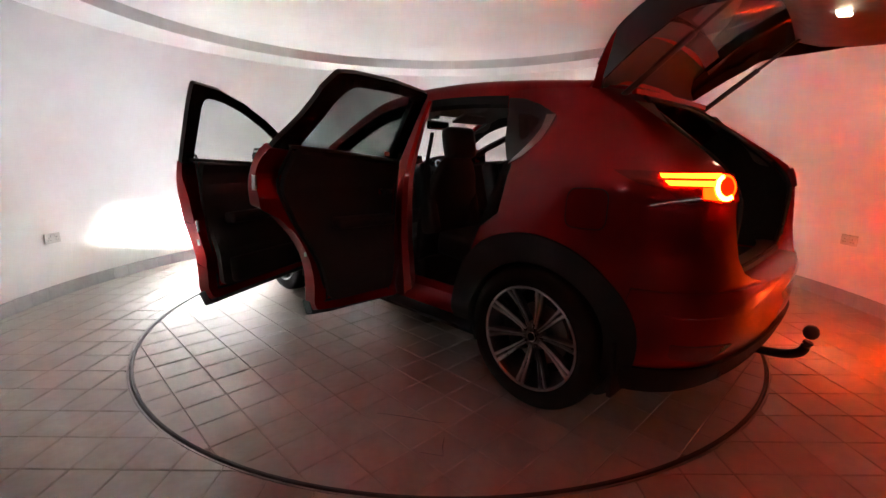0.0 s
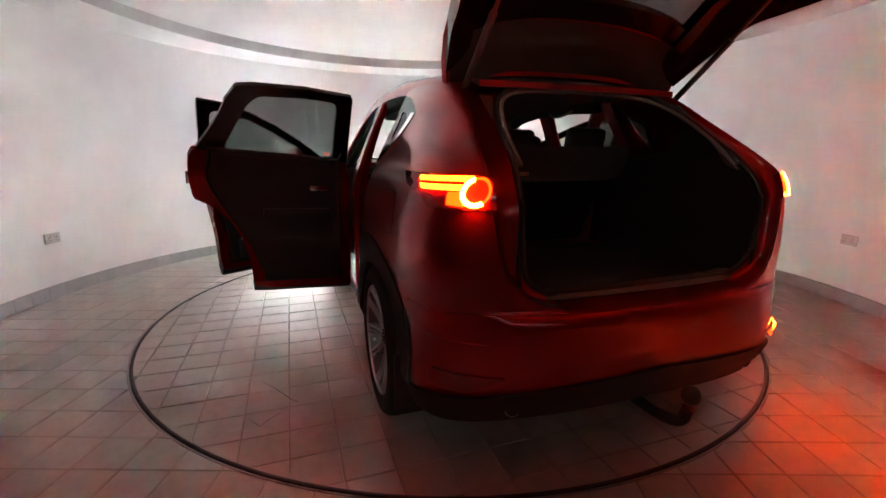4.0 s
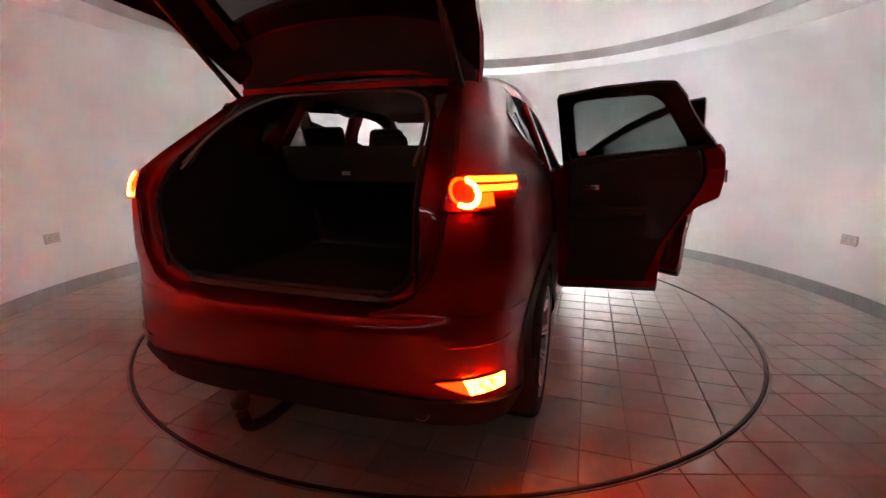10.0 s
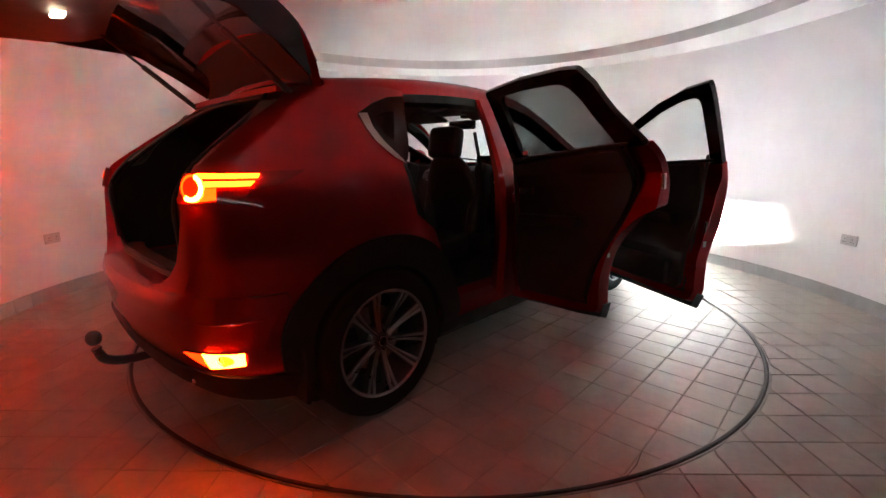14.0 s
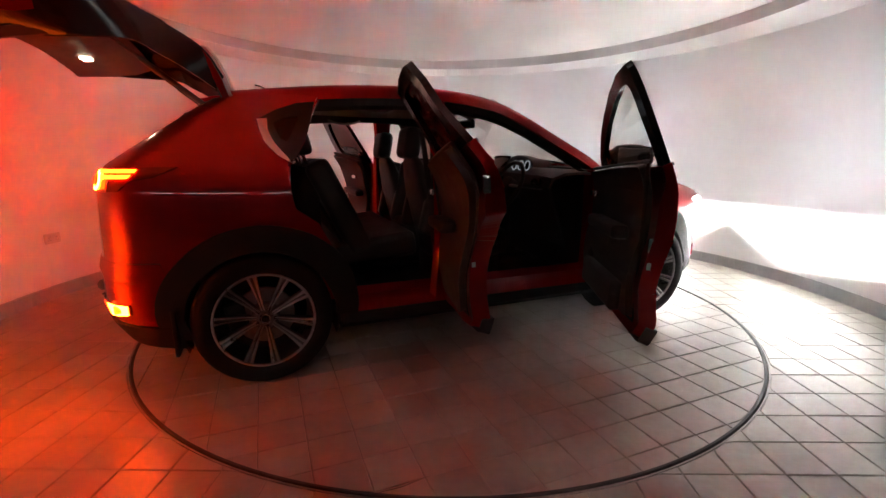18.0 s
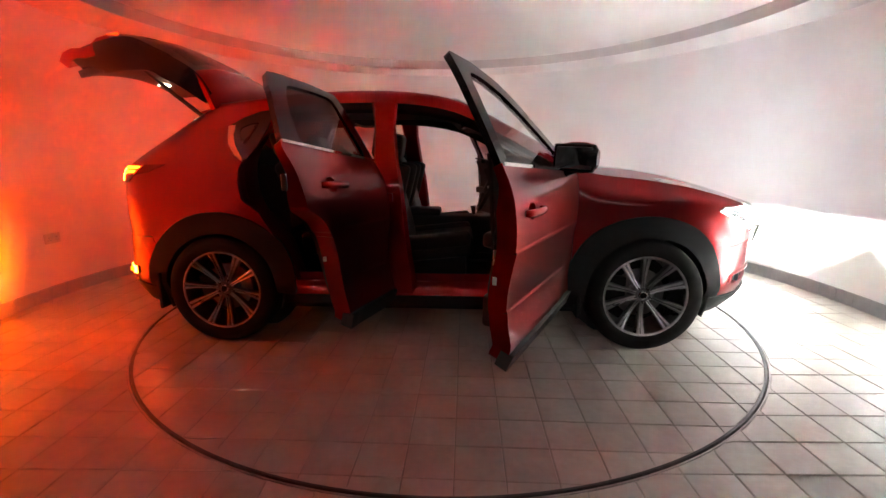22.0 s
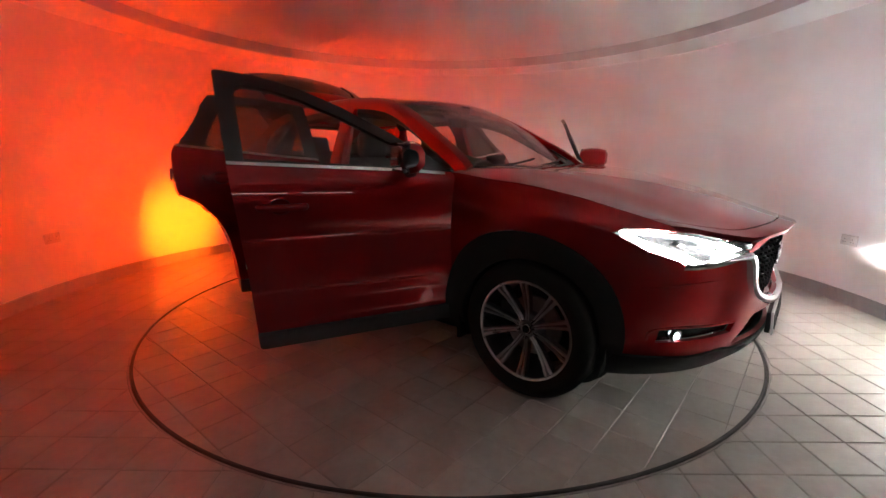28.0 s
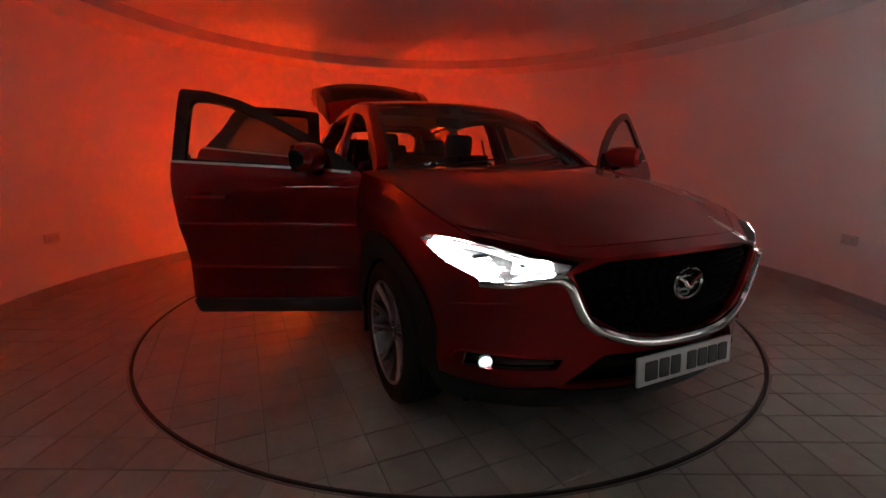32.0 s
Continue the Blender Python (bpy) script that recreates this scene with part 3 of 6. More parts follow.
def flank(side, off=0.0):
    if side > 0:
        return lambda a, z: body(a, z, off)
    return lambda a, z: (lambda p: (-p[0], p[1], p[2]))(body(a, z, off))


def around(x, z, front=False):
    """The place along the tail (or nose) where the body is x from the middle at height z."""
    c = min(max(x / (half_width(z) * (0.96 if front else 0.93)), 0.0), 1.0)
    p = math.acos(c)
    return Y_FRONT + float(np.interp(p, ANG_F, RUN_F)) if front else Y_REAR - float(np.interp(p, ANG_R, RUN_R))


CREASES = (0.812, 0.826, 0.831, 0.8355, 0.840, 0.844, 0.850, 0.425, 0.455, 0.47, 0.49, 0.51, 0.535, 0.550, 0.565, 0.572, 0.578, 0.585, 0.595)


def flat_arc(cy, cz, r, a0, a1, n=20):
    return [(cy + r * math.cos(radians(a0 + (a1 - a0) * i / n)), cz + r * math.sin(radians(a0 + (a1 - a0) * i / n))) for i in range(n + 1)]


CAR = tagged(new("car"), "dark red SUV with open doors, raised tailgate and lit lamps", "car")
WHEEL_Z, AXLE_F, AXLE_R, TRACK = 0.357, 1.35, -1.35, 0.80
HINGE_F, HINGE_R = Vector((0.862, 0.860, 0.8)), (Vector((0.882, -0.262, 0.8)), Vector((0.890, -0.278, 0.8)))
TILT_F, TILT_R = Vector((-0.021, 0.035, 1)), (Vector((-0.006, -0.057, 1)), Vector((0.008, -0.058, 1)))      # the hinge lines lean a little
OPEN_F, OPEN_R, OPEN_GATE = (63.3, 66.5), (78.7, 82.5), 67.5
GATE_HINGE = Vector((0, -1.43, 1.585))


def both(make):
    for side in (1, -1):
        make(side)


def ccw(pts):
    a = sum(p[0] * q[1] - q[0] * p[1] for p, q in zip(pts, pts[1:] + pts[:1]))
    return pts if a > 0 else pts[::-1]


wing_top = curve((0.80, 1.130), (0.90, 1.124), (1.145, 1.098), (1.447, 1.072), (1.70, 1.034), (1.87, 0.980), (1.99, 0.930))


def fender(side):
    f = flank(side)
    arch = flat_arc(AXLE_F, WHEEL_Z, 0.425, 20, 180)
    top = [(a, wing_top(a) - 0.003) for a in (0.885, 1.0, 1.15, 1.3, 1.45, 1.58, 1.70, 1.80, 1.90, 1.985)]
    out = [(0.885, 0.36)] + top + [(1.99, 0.912), (1.90, 0.920), (1.79, 0.917), (1.728, 0.896), (1.80, 0.855), (1.856, 0.826), (1.842, 0.80), (1.832, 0.62)] + arch
    laid("front_fender", sheet(out[::-1], [], f, 0.04, 0.02, flip=side < 0, lines=CREASES[:7]), M["paint"], CAR)
    for ay, a0, a1, wide in ((AXLE_F, -14, 188, curve((-14, 0.470), (30, 0.480), (90, 0.505), (135, 0.530), (188, 0.475))), (AXLE_R, -2, 190, curve((-2, 0.490), (40, 0.525), (90, 0.512), (140, 0.505), (190, 0.490)))):
        outer = []
        for k in range(37):
            t = a0 + (a1 - a0) * k / 36
            outer.append((ay + wide(t) * math.cos(radians(t)), WHEEL_Z + wide(t) * math.sin(radians(t))))
        ring = outer + flat_arc(ay, WHEEL_Z, 0.372, a1, a0, 28)
        laid("wheel_arch_trim", sheet(ring, [], flank(side, 0.010), 0.05, 0.03, flip=side < 0), M["cladding"], CAR, "black plastic wheel arch trim")
    # wheel wells
    for ay in (AXLE_F, AXLE_R):
        rows = [[(side * x, ay + 0.40 * math.cos(radians(t)), WHEEL_Z + 0.40 * math.sin(radians(t))) for t in range(-20, 201, 10)] for x in (0.86, 0.55)]
        part("wheel_well", thicken(loft(rows), 0.008), M["underbody"], CAR)
        back = lathe([(0.0, 0.0), (0.41, 0.0), (0.41, 0.01), (0, 0.01)], 32, Matrix.Translation((side * 0.55, ay, WHEEL_Z)) @ Matrix.Rotation(math.pi / 2, 4, "Y"))
        part("wheel_well_back", back, M["underbody"], CAR)
    for ay, z0 in ((0.945, 0.22), (-1.765, 0.235)):
        part("mud_flap", box(0.22, 0.022, 0.24, (side * 0.80, ay, z0 + 0.11), 0.008), M["cladding"], CAR, "black mud flap")


BOOT_EDGE = ((0.40, 0.705), (0.470, 0.722), (0.535, 0.757), (0.585, 0.82), (0.612, 0.91), (0.632, 1.05), (0.648, 1.17), (0.648, 1.23), (0.632, 1.32), (0.612, 1.40), (0.580, 1.46), (0.49, 1.51))
seal_x = curve((0.70, 0.36), (0.735, 0.40), (0.752, 0.45), (0.80, 0.515), (0.88, 0.540), (1.05, 0.55), (1.18, 0.54), (1.28, 0.52), (1.38, 0.485), (1.455, 0.42), (1.495, 0.30))
seal_y = curve((0.70, -2.08), (0.88, -2.085), (1.05, -2.085), (1.18, -2.00), (1.28, -1.87), (1.38, -1.74), (1.455, -1.65), (1.495, -1.60))


def quarter(side):
    f = flank(side)
    arch = flat_arc(AXLE_R, WHEEL_Z, 0.425, 26, 154, 18)
    edge = [(around(x, z), z) for x, z in BOOT_EDGE]
    out = [(-0.915, 0.50), (-0.945, 0.62), (-0.985, 0.74), (-1.05, 0.865), (-1.16, 0.945), (-1.182, 1.05), (-1.188, 1.17), (-1.14, 1.27), (-1.03, 1.46), (-0.99, 1.535), (-1.2, 1.545), (-1.42, 1.54)]
    out = out + edge[::-1] + [(-1.80, 0.70), (-1.765, 0.62)] + [p for p in arch[::-1]]
    window = fillet([(-1.06, 1.475), (-1.20, 1.465), (-1.33, 1.432), (-1.42, 1.395), (-1.335, 1.305), (-1.20, 1.210), (-1.165, 1.215), (-1.125, 1.31)], 0.015)
    laid("rear_quarter", sheet(out, [window], f, 0.04, 0.025, flip=side < 0, lines=CREASES[:7]), M["paint"], CAR)
    glass = fillet([(-1.015, 1.508), (-1.20, 1.495), (-1.35, 1.458), (-1.46, 1.402), (-1.345, 1.286), (-1.20, 1.190), (-1.152, 1.192), (-1.104, 1.28), (-1.045, 1.44)], 0.012)
    hole = fillet([(-1.15, 1.425), (-1.25, 1.415), (-1.33, 1.385), (-1.25, 1.30), (-1.205, 1.285)], 0.02)
    laid("quarter_window_surround", sheet(glass, [hole], flank(side, 0.003), 0.05, 0.012, flip=side < 0), M["gloss_black"], CAR, "gloss black window surround")
    laid("quarter_window", sheet(hole, [], flank(side, -0.001), 0.08, 0.004, flip=side < 0), M["privacy"], CAR, "dark tinted quarter window")
    strip = [(-1.455, 1.404), (-1.34, 1.285), (-1.24, 1.212), (-1.165, 1.175), (-1.19, 1.205), (-1.285, 1.285), (-1.345, 1.345), (-1.385, 1.408)]
    laid("window_strip", sheet(fillet(strip[::-1], 0.006)[::-1], [], flank(side, 0.008), 0.05, 0.01, flip=side < 0), M["chrome"], CAR, "bright metal strip below the quarter window")
    # painted return from the quarter's edge in to the boot seal
    rows = []
    for x, z in BOOT_EDGE:
        o = Vector(flank(side, -0.004)(around(x, z), z))
        n = Vector((side * seal_x(z) * 0.985, seal_y(z) + 0.034, min(z, 1.485)))
        rows.append([o, o.lerp(n, 0.15) + Vector((0, 0.030, 0)), o.lerp(n, 0.55) + Vector((0, 0.026, 0)), n])
    part("boot_jamb", thicken(loft([smooth_line(r, 3) for r in rows]), 0.006, (0, 1, 0)), M["paint"], CAR, "painted return of the boot opening")
    if side < 0:
        cap = fillet([(-1.52, 0.920), (-1.52, 1.080), (-1.695, 1.080), (-1.695, 0.920)], 0.045)
        gap = fillet([(-1.516, 0.916), (-1.516, 1.084), (-1.699, 1.084), (-1.699, 0.916)], 0.048)
        laid("flap_gap", sheet(ccw(gap), [cap], flank(side, 0.0012), 0.06, 0.001, flip=side < 0), M["seal"], CAR, "dark gap round the fuel flap")
        laid("fuel_flap", sheet(cap[::-1], [], flank(side, 0.0022), 0.06, 0.004, flip=side < 0), M["paint"], CAR)


BEAM_Z = 0.464
BEAM_A = around(0.750, BEAM_Z)
BEAM_HOLE = [(BEAM_A + 0.034 * math.cos(t), BEAM_Z + 0.0225 * math.sin(t)) for t in np.linspace(0, 2 * math.pi, 17)[:-1]]


def rear_bumper():
    a0 = -1.735
    b0 = 2 * A_REAR - a0
    arch = flat_arc(AXLE_R, WHEEL_Z, 0.425, 154, 186, 8)
    arch2 = [(2 * A_REAR - a, z) for a, z in arch]
    out = arch + [(-1.83, 0.315), (-2.4, 0.40), (A_REAR, 0.42), (2 * A_REAR + 2.4, 0.40), (2 * A_REAR + 1.83, 0.315)] + arch2[::-1]
    out += [(2 * A_REAR + 1.80, 0.695)] + [(2 * A_REAR - a, 0.70) for a in (-2.0, -2.2, -2.4, -2.7)] + [(a, 0.70) for a in (A_REAR, -2.7, -2.4, -2.2, -2.0)] + [(-1.80, 0.695)]
    laid("rear_bumper", sheet(ccw(out), [BEAM_HOLE], body, 0.05, 0.025, flip=False), M["paint"], CAR)
    low = [(-1.77, 0.225), (-1.80, 0.37), (-2.1, 0.40), (-2.4, 0.435), (A_REAR, 0.462)]
    low = low + [(2 * A_REAR - a, z) for a, z in low[:-1][::-1]]
    low += [(2 * A_REAR + 1.83, 0.24), (2 * A_REAR + 2.3, 0.30), (A_REAR, 0.33), (-2.3, 0.30), (-1.83, 0.24)]
    laid("rear_bumper_cladding", sheet(low, [], lambda a, z: body(a, z, 0.012), 0.06, 0.03), M["cladding"], CAR, "black plastic lower bumper")
    for sx in (1, -1):
        pts = [(lambda p: (sx * p[0], p[1], p[2]))(body(a, 0.600 + 0.012 * k, -0.002)) for a, k in ((-1.86, 1.0), (-1.92, 0.3), (-2.0, 0.0), (-2.1, 0.0), (-2.18, 0.2))]
        part("bumper_crease", tube(pts, [0.002, 0.005, 0.006, 0.005, 0.002], 8, 5), M["paint"], CAR)
    # loading ledge between bumper and boot
    rows = []
    for i in range(29):
        a = -1.95 + 2 * (A_REAR + 1.95) * i / 28
        x, y, z = body(a, 0.70)
        t = abs(x) / 0.75
        rows.append([(x, y, 0.70), (x * 0.99, y + 0.02, 0.708), (x * 0.93, y + 0.07, 0.715), (x * 0.86, y + 0.11, 0.728)])
    part("loading_ledge", thicken(loft(rows), 0.02, (0, 0, 1)), M["paint"], CAR)
    rows = [[(x, -2.085 + 0.04 * (x / 0.5) ** 4 + dy, z) for dy, z in ((0, 0.728), (0.012, 0.742), (0.06, 0.744), (0.10, 0.735))] for x in np.linspace(-0.5, 0.5, 17)]
    part("sill_plate", thicken(loft(rows), 0.01, (0, 0, 1)), M["sill_plate"], CAR, "dark plastic boot sill plate")


def sill(side):
    prof = [(0.55, 0.24), (0.84, 0.235), (0.868, 0.27), (0.862, 0.33), (0.84, 0.365), (0.80, 0.385), (0.765, 0.40), (0.755, 0.45), (0.55, 0.45)]
    low, up = prof[:4], prof[3:8]
    rows = [[(side * x, y, z) for x, z in low] for y in np.linspace(-0.95, 0.92, 14)]
    part("sill_cladding", thicken(loft(rows), 0.012, (side, 0, 0)), M["cladding"], CAR, "black plastic sill")
    rows = [[(side * x, y, z) for x, z in up] for y in np.linspace(-0.93, 0.90, 14)]
    part("sill", thicken(loft(rows), 0.012, (side, 0, 0)), M["paint"], CAR)


def pillar(name, path, wide, deep, side, mat):
    """A post of flattened section along a path in (x, y, z): wide along the car, deep across it."""
    pts = smooth_line([(side * p[0], p[1], p[2]) for p in path], 6)
    n = len(pts)
    rows = []
    for i, p in enumerate(pts):
        w = np.interp(i / (n - 1), np.linspace(0, 1, len(wide)), wide)
        d = np.interp(i / (n - 1), np.linspace(0, 1, len(deep)), deep)
        rows.append([p + Vector((side * d * sx, w * sy, 0)) for sx, sy in ((0, -0.5), (0, 0.5), (-0.35, 0.62), (-1, 0.5), (-1, -0.5), (-0.35, -0.62))])
    part(name, loft(rows, True, True), mat, CAR)


rail_line = [(0.800, 0.905, 1.135), (0.768, 0.80, 1.212), (0.716, 0.55, 1.352), (0.672, 0.33, 1.470), (0.640, 0.11, 1.555), (0.622, -0.20, 1.600), (0.616, -0.6, 1.604), (0.606, -1.0, 1.580), (0.585, -1.42, 1.535)]


def cantrail(side):
    """The red side rail: from the foot of the windscreen along the roof to the tail."""
    rows = []
    for p in smooth_line(rail_line, 5):
        x, y, z = p
        k = min(max((y - 0.05) / 0.6, 0), 1)      # 0: roof rail, 1: windscreen post
        wz, dx = 0.058, 0.075
        n = Vector((0, 0.5 * k, 1)).normalized()
        o = Vector((1, 0.25 * k, 0)).normalized()
        base = Vector((x, y, z))
        sec = [base + o * 0.018 - n * wz, base + o * 0.010 - n * 0.02, base - o * 0.004 + n * 0.008, base - o * 0.03 + n * 0.022, base - o * dx + n * 0.028, base - o * dx - n * 0.005, base - o * 0.045 - n * wz]
        rows.append([(side * v.x, v.y, v.z) for v in sec])
    part("roof_rail", loft(rows, True, True), M["paint"], CAR)
    rows = []
    for p in smooth_line(rail_line[1:8], 5):
        x, y, z = p
        rows.append([(side * (x + dx), y, z + dz) for dx, dz in ((0.004, -0.056), (-0.01, -0.095), (-0.05, -0.115), (-0.10, -0.06), (-0.085, -0.02))])
    part("door_seal", loft(rows, True, True), M["seal"], CAR, "black rubber door seal")


def roof():
    rows = []
    for y in np.linspace(0.16, -1.46, 30):
        e = curve(*[(p[1], p[2]) for p in rail_line[::-1]])(y)
        xe = curve(*[(p[1], p[0]) for p in rail_line[::-1]])(y) - 0.06
        rows.append([(x * xe, y + (0.07 * (1 - x * x) if y > 0.1 else 0), e + 0.024 + 0.028 * (1 - x * x)) for x in np.linspace(-1, 1, 21)])
    part("roof_panel", thicken(loft(rows), 0.02, (0, 0, 1)), M["paint"], CAR)
    rows = [[(x * 0.55, y, (1.575 if y < 0.05 else 1.575 - (y - 0.05) * 0.45) - 0.035 * abs(x) ** 3 - 0.03 * max(0, -y - 0.9)) for x in np.linspace(-1, 1, 13)] for y in np.linspace(0.14, -1.44, 14)]
    part("headliner", thicken(loft(rows), 0.01, (0, 0, 1)), M["headliner"], CAR, "pale grey headliner")
    # shark fin aerial
    pts = [(-1.16, 0.0), (-1.22, 0.018), (-1.28, 0.045), (-1.31, 0.05), (-1.315, 0.0)]
    prof = [[(0.5 * 0.05 * (1 - h / 0.065) * s, y, 1.615 + h) for y, h in pts] for s in (-1, 1)]
    part("aerial", loft([prof[0], [(0, y, 1.620 + h * 1.06) for y, h in pts], prof[1]]), M["gloss_black"], CAR, "black shark fin aerial")


def hood_point(x, v):
    """x from the middle (-1 to 1), v from the windscreen (0) to the nose (1). The front edge follows the grille and the lamps."""
    ax = abs(x)
    X = ax * 0.842
    ye = curve((0, 2.322), (0.2, 2.308), (0.34, 2.278), (0.48, 2.215), (0.60, 2.138), (0.70, 2.070), (0.78, 2.028), (0.842, 1.99))(X)
    ze = curve((0, 0.896), (0.2, 0.892), (0.34, 0.884), (0.48, 0.868), (0.60, 0.884), (0.70, 0.905), (0.78, 0.922), (0.842, 0.930))(X)
    yb = 0.955 - 0.10 * ax ** 2.2
    ys = 0.855 + 1.135 * v
    zs = wing_top(ys)
    zc = curve((0, 1.158), (0.2, 1.145), (0.447, 1.100), (0.70, 1.020), (0.80, 0.978), (0.90, 0.934), (1, 0.896))(v)
    y, z = yb + (ye - yb) * v, zc + (zs - zc) * ax ** 4 + (ze - 0.896 - 0.034 * ax ** 4) * v ** 5
    bend = body(ys, zs)
    y += (bend[1] - ys) * ax ** 4
    ridge = 0.008 * math.exp(-((ax - 0.66) / 0.08) ** 2) * math.sin(math.pi * min(v * 1.1, 1))
    return math.copysign(ax * (bend[0] - 0.002), x) if x else 0.0, y, z + ridge


def hood():
    rows = [[hood_point(x, v) for x in np.sin(np.linspace(-1, 1, 41) * math.pi / 2)] for v in np.linspace(0, 0.945, 36)]
    part("bonnet", thicken(loft(rows), 0.018, (0, 0, 1)), M["paint"], CAR, angle=60)
    rows = [[hood_point(x, v) for x in np.sin(np.linspace(-1, 1, 41) * math.pi / 2)] for v in (0.949, 0.965, 0.985, 1.0)]
    part("nose_panel", thicken(loft(rows), 0.022, (0, 0, 1)), M["paint"], CAR, angle=60)
    # scuttle panel and wipers
    rows = [[(x, y0 - 0.11 * (abs(x) / 0.8) ** 2.2, z) for y0, z in ((0.965, 1.138), (0.93, 1.125), (0.86, 1.13))] for x in np.linspace(-0.78, 0.78, 17)]
    part("scuttle", thicken(loft(rows), 0.01, (0, 0, 1)), M["cladding"], CAR)
    for pts in ([(0.62, 0.86, 1.145), (0.3, 0.90, 1.165), (-0.02, 0.865, 1.195)], [(-0.02, 0.915, 1.15), (-0.3, 0.885, 1.17), (-0.58, 0.80, 1.20)]):
        part("wiper", tube(pts, 0.008, 6, 4), M["cladding"], CAR, "black wiper")


def windscreen():
    rows = []
    for v in np.linspace(0, 1, 14):
        row = []
        for x in np.linspace(-1, 1, 25):
            a = Vector((x * 0.765, 0.90 - 0.12 * abs(x) ** 2.2, 1.135 + 0.02 * abs(x)))
            b = Vector((x * 0.600, 0.225 - 0.09 * abs(x) ** 2.2, 1.602 - 0.022 * abs(x) ** 2))
            p = a.lerp(b, v)
            row.append((p.x, p.y + 0.02 * math.sin(math.pi * v), p.z + 0.028 * math.sin(math.pi * v)))
        rows.append(row)
    part("windscreen", thicken(loft(rows), 0.005, (0, 1, 0.5)), M["glass"], CAR, "clear curved windscreen")
    part("mirror_mount", box(0.10, 0.05, 0.06, (0, 0.27, 1.545), 0.012), M["trim"], CAR)
    part("rear_view_mirror", box(0.25, 0.035, 0.07, (0, 0.22, 1.46), 0.015, m=pose(0, 0, 0, 0, 0, 6)), M["gloss_black"], CAR, "black interior mirror")
    part("mirror_face", box(0.235, 0.004, 0.058, (0, 0.2015, 1.46), 0.0015, 1, pose(0, 0, 0, 0, 0, 6)), M["mirror"], CAR)


def underbody():
    part("floor_pan", box(1.5, 3.3, 0.05, (0, -0.15, 0.26), 0.02), M["underbody"], CAR)
    part("engine_bay", box(1.1, 0.9, 0.55, (0, 1.5, 0.62), 0.05), M["underbody"], CAR)
    part("bulkhead", box(1.5, 0.05, 0.75, (0, 0.92, 0.72), 0.02), M["underbody"], CAR)
    part("rear_floor", box(1.0, 0.98, 0.06, (0, -1.555, 0.66), 0.01), M["carpet"], CAR, "black boot carpet")
    part("rear_chassis", box(1.0, 0.9, 0.2, (0, -1.62, 0.46), 0.04), M["underbody"], CAR)
    for s in (1, -1):
        rows = [[(s * x, y, z) for x, z in ((0.56, 0.69), (0.575, 0.85), (0.58, 1.05), (0.57, 1.15), (0.555, top))] for y, top in ((-1.00, 1.10), (-1.16, 1.17), (-1.3, 1.20), (-1.5, 1.23), (-1.62, 1.30))]
        rows.append([(s * x, y, z) for x, y, z in ((0.53, -2.06, 0.69), (0.55, -2.06, 0.85), (0.555, -2.05, 1.05), (0.55, -1.93, 1.2), (0.50, -1.70, 1.38))])
        part("boot_side_trim", thicken(loft(rows), 0.01, (s, 0, 0)), M["carpet"], CAR, "black boot lining")
        # frame of the boot opening
        path = [(0.0, -2.085, 0.735), (0.36, -2.080, 0.735), (0.45, -2.078, 0.752), (0.515, -2.08, 0.80), (0.540, -2.085, 0.88), (0.55, -2.085, 1.05), (0.54, -2.00, 1.18), (0.52, -1.87, 1.28), (0.485, -1.74, 1.38), (0.42, -1.65, 1.455), (0.30, -1.60, 1.495), (0.0, -1.585, 1.505)]
        part("boot_seal", tube([(s * x * 0.985, y + 0.03, z) for x, y, z in path], 0.011, 8, 5), M["seal"], CAR, "black rubber boot seal")
        path = [(0.50, -1.965, 1.18), (0.49, -1.845, 1.28), (0.455, -1.715, 1.38), (0.395, -1.620, 1.445), (0.28, -1.575, 1.478), (0.0, -1.560, 1.488)]
        part("headliner_edge", tube([(s * x, y, z) for x, y, z in path], 0.008, 8, 5), M["headliner"], CAR, "pale edge of the headliner")
    rows = [[(x, y, z - 0.03 * abs(x) ** 3) for x in np.linspace(-0.5, 0.5, 11)] for y, z in ((-1.42, 1.545), (-1.52, 1.535), (-1.60, 1.515), (-1.60, 1.49))]
    part("roof_header", thicken(loft(rows), 0.02, (0, -0.5, 1)), M["paint"], CAR)
    # tow bar
    part("tow_bar", tube([(0.0, -1.75, 0.28), (0.0, -2.0, 0.27), (0.0, -2.17, 0.27), (0.0, -2.265, 0.30), (0.0, -2.295, 0.365)], 0.021, 10, 6), M["iron"], CAR, "black iron tow bar")
    part("tow_ball", lathe([(0, -0.034), (0.018, -0.03), (0.028, -0.018), (0.032, 0), (0.028, 0.018), (0.016, 0.031), (0, 0.034)], 20, Matrix.Translation((0, -2.297, 0.412))), M["iron"], CAR, "black capped tow ball")
    for s in (1, -1):
        ex = lathe([(0.029, 0), (0.034, 0.0), (0.036, 0.004), (0.036, 0.2), (0.030, 0.2), (0.029, 0.02)], 28, Matrix.Translation((s * 0.560, -2.085, 0.352)) @ Matrix.Rotation(-math.pi / 2, 4, "X"), closed=True)
        part("exhaust_pipe", ex, M["chrome"], CAR, "round chrome exhaust tip")


BOWL = {nm: [(y0 + 0.050 * math.cos(t), z0 + 0.040 * math.sin(t)) for t in np.linspace(0, 2 * math.pi, 25)[:-1]] for nm, y0, z0 in (("front_door", -0.028, 0.985), ("rear_door", -0.955, 1.045))}


